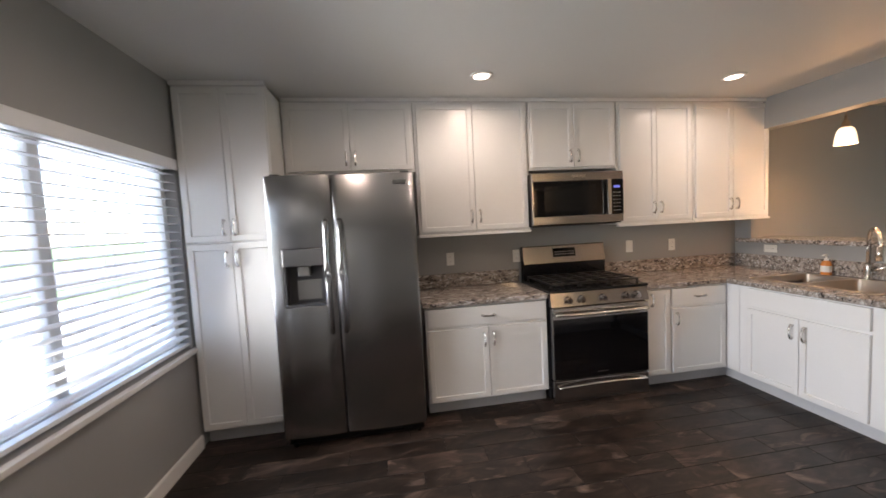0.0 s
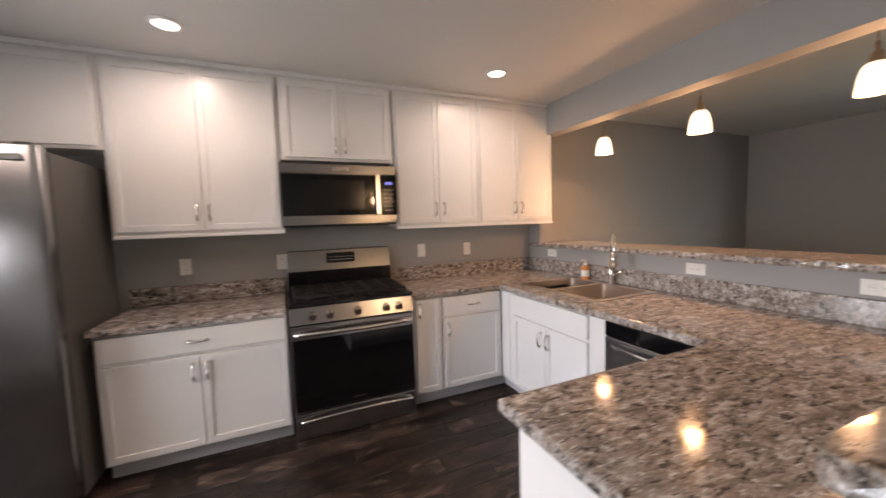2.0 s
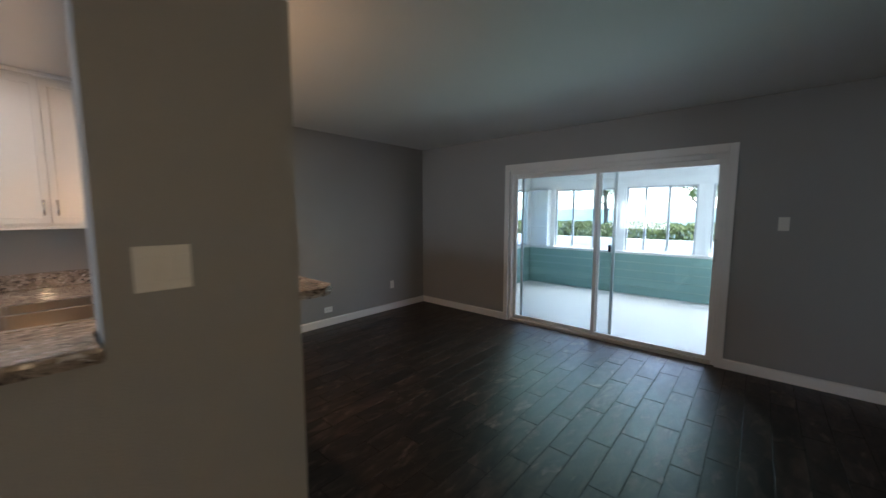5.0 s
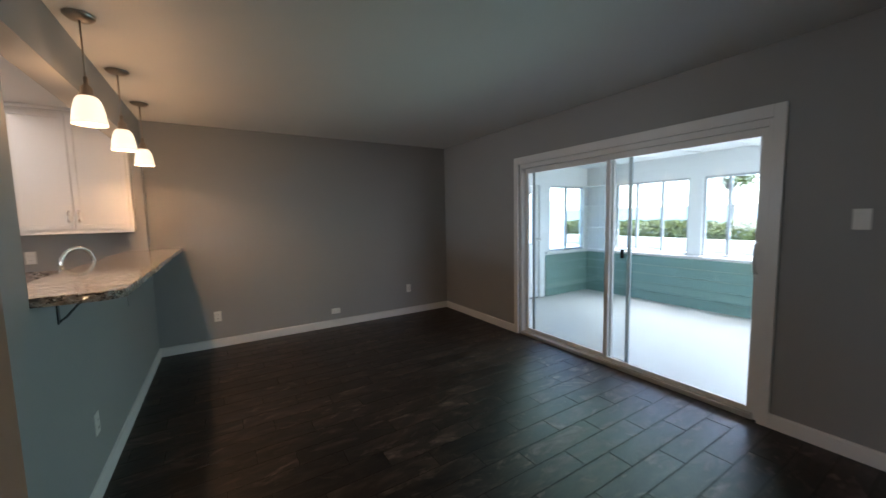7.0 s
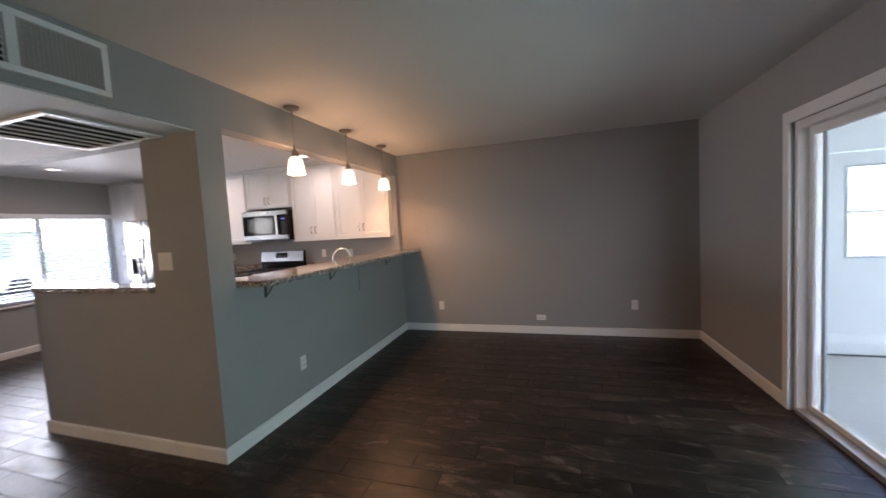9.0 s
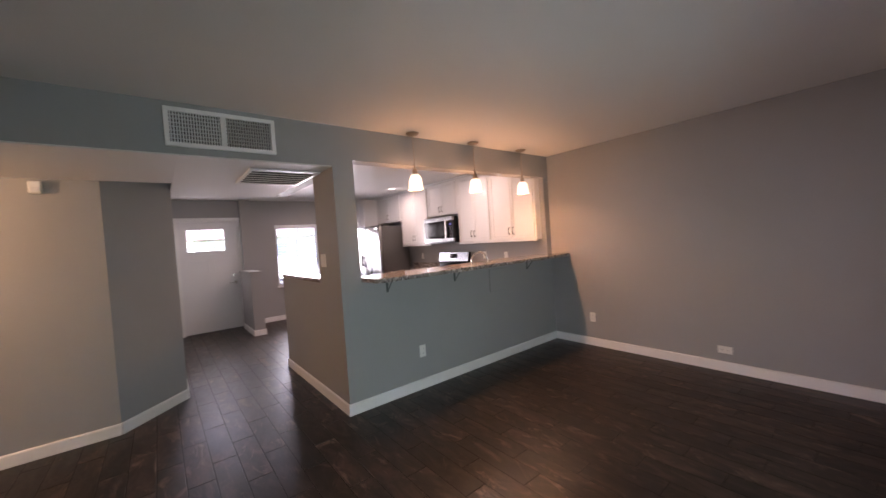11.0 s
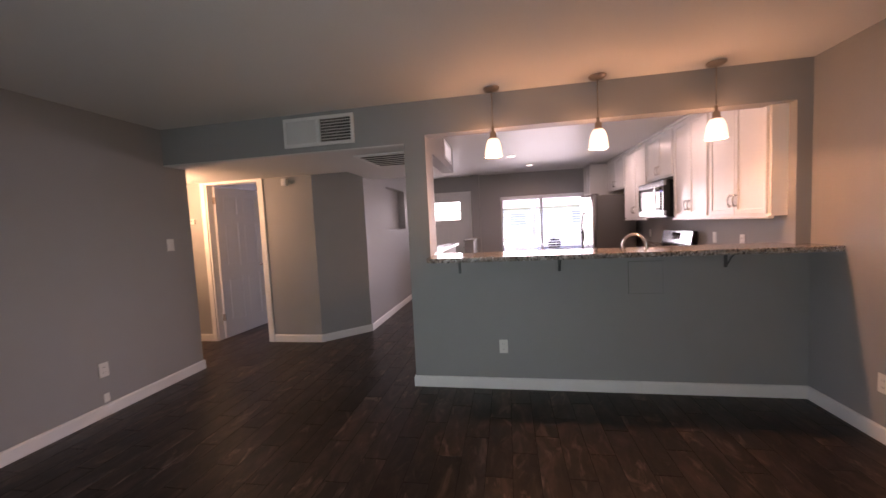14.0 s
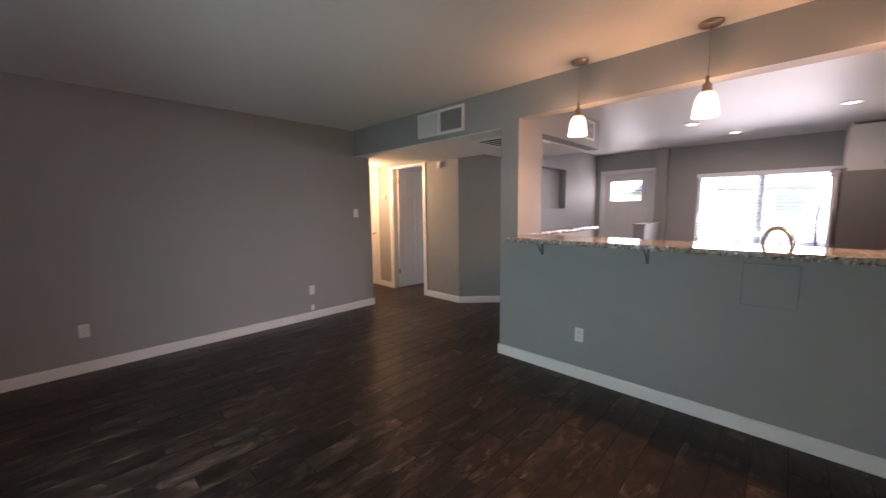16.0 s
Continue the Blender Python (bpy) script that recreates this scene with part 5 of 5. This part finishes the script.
def front_door():
    t = thing("door_2", (W - 0.07, -0.42, 0), "white front door with a small glazed light", "door", kind="structure")
    x = W - 0.06
    y0, y1, gy0, gy1, gz0, gz1 = DY0 + 0.02, DY1 - 0.02, -0.765, -0.175, 1.50, 1.905
    bm = boxes((x - 0.022, y0, 0.012, x + 0.022, y1, gz0), (x - 0.022, y0, gz1, x + 0.022, y1, DZ - 0.02), (x - 0.022, y0, gz0, x + 0.022, gy0, gz1), (x - 0.022, gy1, gz0, x + 0.022, y1, gz1))
    leaf = part("door_leaf", bm, M_DOOR, t)
    for py0, py1 in ((y0 + 0.12, -0.46), (-0.38, y1 - 0.12)):
        part("panel_moulding", boxes((x + 0.0222, py0, 0.22, x + 0.028, py0 + 0.018, 1.33), (x + 0.0222, py1 - 0.018, 0.22, x + 0.028, py1, 1.33), (x + 0.0222, py0 + 0.018, 0.22, x + 0.028, py1 - 0.018, 0.238), (x + 0.0222, py0 + 0.018, 1.312, x + 0.028, py1 - 0.018, 1.33), bevel=0.002), M_DOOR, leaf)
    part("light_frame", boxes((x + 0.0222, gy0 - 0.02, gz0 - 0.02, x + 0.032, gy0 + 0.005, gz1 + 0.02), (x + 0.0222, gy1 - 0.005, gz0 - 0.02, x + 0.032, gy1 + 0.02, gz1 + 0.02), (x + 0.0222, gy0, gz0 - 0.02, x + 0.032, gy1, gz0 + 0.005), (x + 0.0222, gy0, gz1 - 0.005, x + 0.032, gy1, gz1 + 0.02), bevel=0.002), M_DOOR, leaf)
    part("glazing_bar", boxes((x + 0.004, gy0, 1.695, x + 0.02, gy1, 1.712)), M_DOOR, leaf)
    for a in (gy0 + 0.195, gy0 + 0.39):
        part("glazing_bar", boxes((x + 0.005, a, gz0, x + 0.016, a + 0.008, gz1)), M_DOOR, leaf)
    p = part("pane", boxes((x - 0.002, gy0, gz0, x + 0.002, gy1, gz1)), M_GLASS, leaf)
    p.visible_shadow = False
    for z, r in ((0.88, 0.028), (1.02, 0.022)):
        bm = bmesh.new()
        cyl_between(bm, (x + 0.022, -0.05, z), (x + 0.03, -0.05, z), r + 0.004, 18)
        cyl_between(bm, (x + 0.03, -0.05, z), (x + 0.06, -0.05, z), 0.012 if z < 1 else r, 14)
        if z < 1:
            tube(bm, [(x + 0.06, -0.05, z), (x + 0.065, -0.09, z), (x + 0.06, -0.15, z)], 0.008, 8)
        part("handle" if z < 1 else "deadbolt", bm, M_CHROME, leaf, "satin nickel lock set")
    part("casing", boxes((W + 0.0005, DY0 - 0.055, 0, W + 0.016, DY0, DZ + 0.055), (W + 0.0005, DY1, 0, W + 0.016, DY1 + 0.028, DZ + 0.055), (W + 0.0005, DY0, DZ, W + 0.016, DY1, DZ + 0.055), bevel=0.003), M_TRIM, t)
    part("jamb", boxes((W - 0.15, DY0, 0, W, DY0 + 0.018, DZ), (W - 0.15, DY1 - 0.018, 0, W, DY1, DZ), (W - 0.15, DY0 + 0.018, DZ - 0.018, W, DY1 - 0.018, DZ)), M_TRIM, t)
    part("threshold", boxes((W - 0.13, DY0 + 0.018, -0.004, W - 0.005, DY1 - 0.018, 0.011)), M_DARKP, t)


front_door()


def kitchen_window():
    t = thing("window_4", (W - 0.08, 1.58, WZ0), "white vinyl sliding window behind the blinds", "window", kind="structure")
    x0, x1, f = W - 0.13, W - 0.07, 0.045
    part("window_frame", boxes((x0, WY0, WZ0, x1, WY1, WZ0 + f), (x0, WY0, WZ1 - f, x1, WY1, WZ1), (x0, WY0, WZ0 + f, x1, WY0 + f, WZ1 - f), (x0, WY1 - f, WZ0 + f, x1, WY1, WZ1 - f), bevel=0.004), M_TRIM, t)
    part("mullion", boxes((x0 + 0.01, 1.55, WZ0 + f, x1 - 0.005, 1.61, WZ1 - f), bevel=0.003), M_TRIM, t)
    for a, c in ((WY0 + f, 1.55), (1.61, WY1 - f)):
        p = part("pane", boxes((x0 + 0.03, a, WZ0 + f, x0 + 0.034, c, WZ1 - f)), M_GLASS, t)
        p.visible_shadow = False
    part("window_sill", boxes((W - 0.06, WY0 - 0.03, WZ0 - 0.03, W + 0.035, WY1 + 0.03, WZ0 - 0.001), bevel=0.004), M_TRIM, t)


kitchen_window()


def blinds():
    t = thing("window_blind", (W + 0.01, 1.58, WZ1), "white horizontal slat blind with open slats", "window blind")
    y0, y1 = WY0 + 0.01, WY1 - 0.012
    part("valance", boxes((W - 0.001, y0 - 0.02, 1.875, W + 0.014, y1 + 0.02, 1.945), bevel=0.004), M_BLIND, t)
    part("head_rail", boxes((W - 0.06, y0, 1.88, W - 0.005, y1, 1.918)), M_BLIND, t)
    n, z = 21, 1.85
    bm = bmesh.new()
    prof = [(-0.029, -0.002), (-0.014, 0.0015), (0.0, 0.0028), (0.014, 0.0015), (0.029, -0.002), (0.029, -0.005), (0.0, -0.0002), (-0.029, -0.005)]
    r0, r1 = [[bm.verts.new((x, y, zz)) for x, zz in prof] for y in (y0, y1)]
    bm.faces.new(r0), bm.faces.new(r1[::-1])
    for k in range(8):
        bm.faces.new((r0[k], r0[(k + 1) % 8], r1[(k + 1) % 8], r1[k]))
    me = mesh_of("slat", bm, M_BLIND)
    for i in range(n):
        ob = new("slat", me)
        ob.parent = t
        ob.matrix_parent_inverse = Matrix.Translation(t.location).inverted()
        ob.matrix_basis = pose(W - 0.032, 0, z - i * 0.0530, 0, 5 + 0.8 * math.sin(i * 2.3), 0)
    part("bottom_rail", boxes((W - 0.055, y0, 0.722, W - 0.008, y1, 0.742), bevel=0.003), M_BLIND, t)
    for y in (y0 + 0.14, 1.30, 1.86, y1 - 0.14):
        for x in (W - 0.054, W - 0.009):
            bm = bmesh.new()
            cyl(bm, x, y, 0.735, 1.88, 0.0012, n=6)
            part("cord", bm, M_BLIND, t)


blinds()


def sliding_door():
    t = thing("sliding_door", (E + 0.07, 0.23, 0), "white framed sliding glass door to the sunroom", "sliding door", kind="structure")
    x0, x1 = E + 0.02, E + 0.12
    part("frame", boxes((x0, GY0, 0.0, x1, GY0 + 0.035, GZ), (x0, GY1 - 0.035, 0.0, x1, GY1, GZ), (x0, GY0 + 0.035, GZ - 0.05, x1, GY1 - 0.035, GZ), bevel=0.003), M_TRIM, t)
    part("track", boxes((x0 - 0.012, GY0 + 0.035, -0.002, x1, GY1 - 0.035, 0.035), bevel=0.004), M_TRACK, t, "aluminium sill track")
    part("casing", boxes((E - 0.018, GY0 - 0.06, 0.0, E - 0.0005, GY0 + 0.004, GZ + 0.075), (E - 0.018, GY1 - 0.004, 0.0, E - 0.0005, GY1 + 0.06, GZ + 0.075), (E - 0.018, GY0 + 0.004, GZ - 0.004, E - 0.0005, GY1 - 0.004, GZ + 0.075), bevel=0.004), M_TRIM, t)

    def panel(a, c, x, label):
        s = 0.04
        p = part("door_panel", boxes((x, a, 0.036, x + 0.03, a + s, GZ - 0.051), (x, c - s, 0.036, x + 0.03, c, GZ - 0.051), (x, a + s, 0.036, x + 0.03, c - s, 0.075), (x, a + s, GZ - 0.105, x + 0.03, c - s, GZ - 0.051), bevel=0.003), M_TRIM, t, label)
        g = part("pane", boxes((x + 0.013, a + s - 0.002, 0.074, x + 0.017, c - s + 0.002, GZ - 0.104)), M_GLASS_SLIDE, p)
        g.visible_shadow = False
        return p
    panel(0.225, GY1 - 0.036, x0 + 0.06, "fixed glass panel")
    slide = panel(GY0 + 0.036, 0.275, x0 + 0.015, "sliding glass panel")
    part("latch", boxes((x0 - 0.006, 0.082, 1.02, x0 + 0.014, 0.112, 1.10), bevel=0.004), M_BLACK, t, "black latch")
    # insect screen in the outer track, pushed a hand's width past the fixed panel
    a, c, x = 0.062, 1.235, x1 - 0.024
    screen = part("screen_door", boxes((x, a, 0.036, x + 0.016, a + 0.034, GZ - 0.051), (x, c - 0.034, 0.036, x + 0.016, c, GZ - 0.051), (x, a + 0.034, 0.036, x + 0.016, c - 0.034, 0.066), (x, a + 0.034, GZ - 0.085, x + 0.016, c - 0.034, GZ - 0.051), bevel=0.003), M_SCREEN_FRAME, t, "pale blue-grey screen door frame")
    g = part("screen", boxes((x + 0.007, a + 0.033, 0.065, x + 0.009, c - 0.033, GZ - 0.084)), M_SCREEN, screen, "fine see-through insect screen")
    g.visible_shadow = False
    bm = bmesh.new()
    tube(bm, [(x0 + 0.012, GY0 + 0.062, 1.20)] + [(x0 - 0.02 - 0.02 * math.sin(math.pi * i / 10), GY0 + 0.062, 1.19 - 0.18 * i / 10) for i in range(11)] + [(x0 + 0.012, GY0 + 0.062, 1.0)], 0.008, 10)
    part("handle", bm, M_TRIM, slide, "white pull handle", smooth=True)


M_SCREEN_FRAME = mat("pale_screen_frame", (0.42, 0.50, 0.54), 0.4, 0.2, vary=0.04)
M_SCREEN = glass_material("insect_screen", (0.86, 0.90, 0.90))
M_TRACK = mat("aluminium_track", (0.55, 0.52, 0.48), 0.4, 0.6, vary=0.1)
sliding_door()

# ---- outside ----
structure("ground", boxes((-400, -400, -0.6, 400, 400, -0.16)), M_LAWN, "lawn that reaches the horizon", "ground")
# driveway added wide and pale to bounce daylight up into the kitchen
structure("pavement", boxes((-13.5, -9, -0.16, W - 0.15, 10, -0.05)), M_CONCRETE, "pale concrete porch and added driveway that bounces light indoors", "pavement")
structure("road", boxes((-24, -200, -0.159, -15, 200, -0.14)), M_ASPHALT, "grey asphalt street", "road")
structure("pavement", boxes((SE + 0.25, -14, -0.16, 15.7, 16, -0.09)), M_CONCRETE, "pale concrete patio", "pavement")


def porch():
    t = thing("porch", (-6.3, 1.5, -0.05), "white porch roof on square posts", "porch")
    part("roof", boxes((-6.45, -3, 2.62, W - 0.16, 7, 2.74)), M_SUNWHITE, t)
    part("beam", boxes((-6.40, -3, 2.44, -6.28, 7, 2.62)), M_SUNWHITE, t)
    for y in (-1.4, 1.45, 4.4):
        part("post", boxes((-6.40, y, -0.05, -6.28, y + 0.12, 2.44), bevel=0.008), M_SUNWHITE, t)


porch()


# dark house and car glass, paled in colour to stand in for glare
M_GLARE_GLASS = mat("glare_paled_window", (0.25, 0.27, 0.30), 0.2)


def house(x, y, w, d, label):
    t = thing("house", (x, y, -0.16), label, "house")
    part("wall", boxes((x - d, y - w / 2, -0.16, x, y + w / 2, 2.7)), M_STUCCO, t)
    bm = bmesh.new()
    pts = [(x + 0.5, 2.65), (x - d / 2, 4.3), (x - d - 0.5, 2.65)]
    r0, r1 = [[bm.verts.new((px, yy, pz)) for px, pz in pts] for yy in (y - w / 2 - 0.5, y + w / 2 + 0.5)]
    bm.faces.new(r0), bm.faces.new(r1[::-1])
    for k in range(3):
        bm.faces.new((r0[k], r0[(k + 1) % 3], r1[(k + 1) % 3], r1[k]))
    part("roof", bm, M_ROOF, t)
    for k in (-0.3, 0.05, 0.32):
        part("window", boxes((x - 0.02, y + k * w, 0.9, x + 0.04, y + k * w + 1.4, 2.1)), M_GLARE_GLASS, t)
    part("garage_door", boxes((x - 0.01, y - 0.12 * w - 1.2, -0.16, x + 0.05, y - 0.12 * w + 1.2, 2.1)), M_SUNWHITE, t)


house(-32, 6, 16, 9, "pale stucco house across the street")
house(-32, -16, 15, 9, "pale stucco house further along the street")


def car(x, y):
    t = thing("parked_car", (x, y, -0.14), "silver car parked on the street", "car")
    prof = [(-2.2, 0.1), (-2.25, 0.5), (-1.5, 0.68), (-0.9, 1.15), (0.9, 1.18), (1.6, 0.72), (2.2, 0.6), (2.25, 0.1)]
    bm = bmesh.new()
    r0, r1 = [[bm.verts.new((xx, y + a, -0.02 + b)) for a, b in prof] for xx in (x - 0.85, x + 0.85)]
    bm.faces.new(r0), bm.faces.new(r1[::-1])
    for k in range(8):
        bm.faces.new((r0[k], r0[(k + 1) % 8], r1[(k + 1) % 8], r1[k]))
    bmesh.ops.bevel(bm, geom=bm.edges[:], offset=0.06, segments=2, affect="EDGES")
    part("body", bm, M_SILVER, t)
    part("side_window", prism(bmesh.new(), [(-0.8, 0.72), (0.85, 0.72), (0.75, 1.08), (-0.7, 1.06)], 0, 0.02), M_GLARE_GLASS, t, m=Matrix(((0, 0, 1, x + 0.845), (1, 0, 0, y), (0, 1, 0, -0.02), (0, 0, 0, 1))))
    for a in (-1.4, 1.4):
        for sx in (-0.8, 0.8):
            bm = bmesh.new()
            cyl_between(bm, (x + sx - 0.1, y + a, 0.18), (x + sx + 0.1, y + a, 0.18), 0.32, 20)
            wheel = part("wheel", bm, M_BLACK, t)


car(-17.0, 4.6)


def hedge(x, y0, y1, z1, depth, n, label, axis="y"):
    """A hedge of many small leaves with an uneven top."""
    rng = random.Random(5)
    verts, faces = [], []
    for _ in range(n):
        a = y0 + (y1 - y0) * rng.random()
        top = z1 + 0.18 * noise.noise(Vector((a * 1.3, 3, 0))) + 0.08 * noise.noise(Vector((a * 5, 7, 0)))
        b = x + depth * (rng.random() ** 0.7)
        z = -0.1 + (top + 0.1) * (1 - rng.random() ** 1.6)
        c = Vector((b, a, z) if axis == "y" else (a, b, z))
        q = Euler((rng.uniform(0, 6.3), rng.uniform(0, 6.3), rng.uniform(0, 6.3))).to_quaternion()
        s = rng.uniform(0.06, 0.11)
        k = len(verts)
        verts += [c + q @ Vector(v) for v in ((-s, 0, 0), (0, -s * 0.45, 0.004), (s, 0, 0), (0, s * 0.45, 0.004))]
        faces.append((k, k + 1, k + 2, k + 3))
    me = bpy.data.meshes.new("hedge")
    me.from_pydata([tuple(v) for v in verts], [], faces)
    me.materials.append(M_LEAF)
    return tagged(new("hedge", me), label, "hedge", kind="stuff")


hedge(16.0, -13, 15, 1.02, 0.8, 30000, "clipped green hedge beyond the patio")
structure("garden_wall", boxes((15.7, -14, -0.16, 15.88, 16, 0.32), (15.66, -14, 0.32, 15.92, 16, 0.38), bevel=0.01), M_STUCCO, "low pale garden wall before the hedge", "wall")
# first box: fence beyond the hedge; second: white neighbouring wall to the north
structure("garden_fence", boxes((26.5, -25, -0.16, 26.6, 25, 1.75), (E, 5.6, -0.16, 9.6, 5.7, 1.80)), M_SUNWHITE, "pale garden fence behind the hedge and white wall north of the sunroom", "fence")


def tree(x, y, h, seed):
    rng = random.Random(seed)
    t = thing("tree", (x, y, -0.16), "leafy green garden tree", "tree", "garden trees")
    bm = bmesh.new()
    tube(bm, [(x, y, -0.16), (x + 0.05, y, h * 0.3), (x - 0.05, y + 0.1, h * 0.65), (x, y, h * 0.9)], [0.16, 0.12, 0.07, 0.02], 10)
    for i in range(9):
        a, z = rng.uniform(0, 6.28), h * rng.uniform(0.3, 0.7)
        r = h * rng.uniform(0.18, 0.3)
        tube(bm, [(x, y, z), (x + r * 0.5 * math.cos(a), y + r * 0.5 * math.sin(a), z + r * 0.5), (x + r * math.cos(a), y + r * math.sin(a), z + r * 0.8)], [0.05, 0.03, 0.01], 6)
    part("trunk", bm, M_BARK, t)
    verts, faces = [], []
    cl = [(Vector((x + rng.gauss(0, h * 0.17), y + rng.gauss(0, h * 0.17), h * rng.uniform(0.5, 1.0))), rng.uniform(0.3, 0.7)) for _ in range(26)]
    for c0, r in cl:
        for _ in range(130):
            c = c0 + Vector((rng.gauss(0, r * 0.5), rng.gauss(0, r * 0.5), rng.gauss(0, r * 0.4)))
            q = Euler((rng.uniform(0, 6.3), rng.uniform(0, 6.3), rng.uniform(0, 6.3))).to_quaternion()
            s, k = rng.uniform(0.05, 0.10), len(verts)
            verts += [tuple(c + q @ Vector(v)) for v in ((-s, 0, 0), (0, -s * 0.5, 0.01), (s, 0, 0), (0, s * 0.5, 0.01))]
            faces.append((k, k + 1, k + 2, k + 3))
    me = bpy.data.meshes.new("crown")
    me.from_pydata(verts, [], faces)
    me.materials.append(M_LEAF)
    ob = new("crown", me)
    ob.parent = t
    ob.matrix_parent_inverse = Matrix.Translation(t.location).inverted()


M_BARK = mat("bark", (0.12, 0.09, 0.07), 0.9, vary=0.3, bump=0.5)
for k, (x, y, h) in enumerate([(21, 5.5, 4.5), (20.5, -2.5, 4.8), (22, 1.2, 4.4), (21.5, -6.5, 4.6), (-11.5, 6.5, 5.0)]):
    tree(x, y, h, 11 + k)


# ---- floor tiles ----
def planks():
    floor = bpy.data.objects["floor"]
    rng = random.Random(3)
    pw, pl, gap = 0.1505, 0.61, 0.0044
    bm = boxes((gap / 2, gap / 2, -0.005, pl - gap / 2, pw - gap / 2, 0.0), bevel=0.0012)
    me = mesh_of("tile", bm, M_PLANK)
    rest_v, rest_f = [], []
    count = 0
    y, row = -4.6, 0
    while y < 3.05:
        off = (row * 0.37 * pl + 0.05 * rng.random()) % pl
        x = -5.0 - off
        while x < E:
            cx, cy = x + pl / 2, y + pw / 2
            inside = W - 0.3 < cx < E + 0.3 and (cy < 3.1) and not (cy < S - 0.1 and cx > 0.3) and not (cy < -4.1 and cx > -1.0)
            if inside:
                x0, x1 = max(x, W + 0.001), min(x + pl, E + 0.02 if cy > S - 0.1 else 0.03)
                near = x0 == x and x1 == x + pl and ((-0.3 < cx and -1.7 < cy) or (-4.2 < cx < -0.9 and 0.75 < cy < 2.45) or (-2.6 < cx < 0.0 and -1.0 < cy < -0.05)) and count < 300
                if near:
                    ob = new("tile", me)
                    ob.parent = floor
                    ob.matrix_basis = pose(x, y, 0)
                    count += 1
                elif x1 - x0 > 0.02:
                    k = len(rest_v)
                    a, c, d, e = x0 + gap / 2, x1 - gap / 2, y + gap / 2, y + pw - gap / 2
                    rest_v += [(a, d, 0), (c, d, 0), (c, e, 0), (a, e, 0), (a, d, -0.006), (c, d, -0.006), (c, e, -0.006), (a, e, -0.006)]
                    rest_f += [tuple(k + i for i in f) for f in ((0, 1, 2, 3), (0, 4, 5, 1), (1, 5, 6, 2), (2, 6, 7, 3), (3, 7, 4, 0))]
            x += pl
        y += pw
        row += 1
    me2 = bpy.data.meshes.new("tile_field")
    me2.from_pydata(rest_v, [], rest_f)
    me2.materials.append(M_PLANK)
    ob = tagged(new("tile_field", me2), kind="stuff")
    ob.parent = floor


planks()
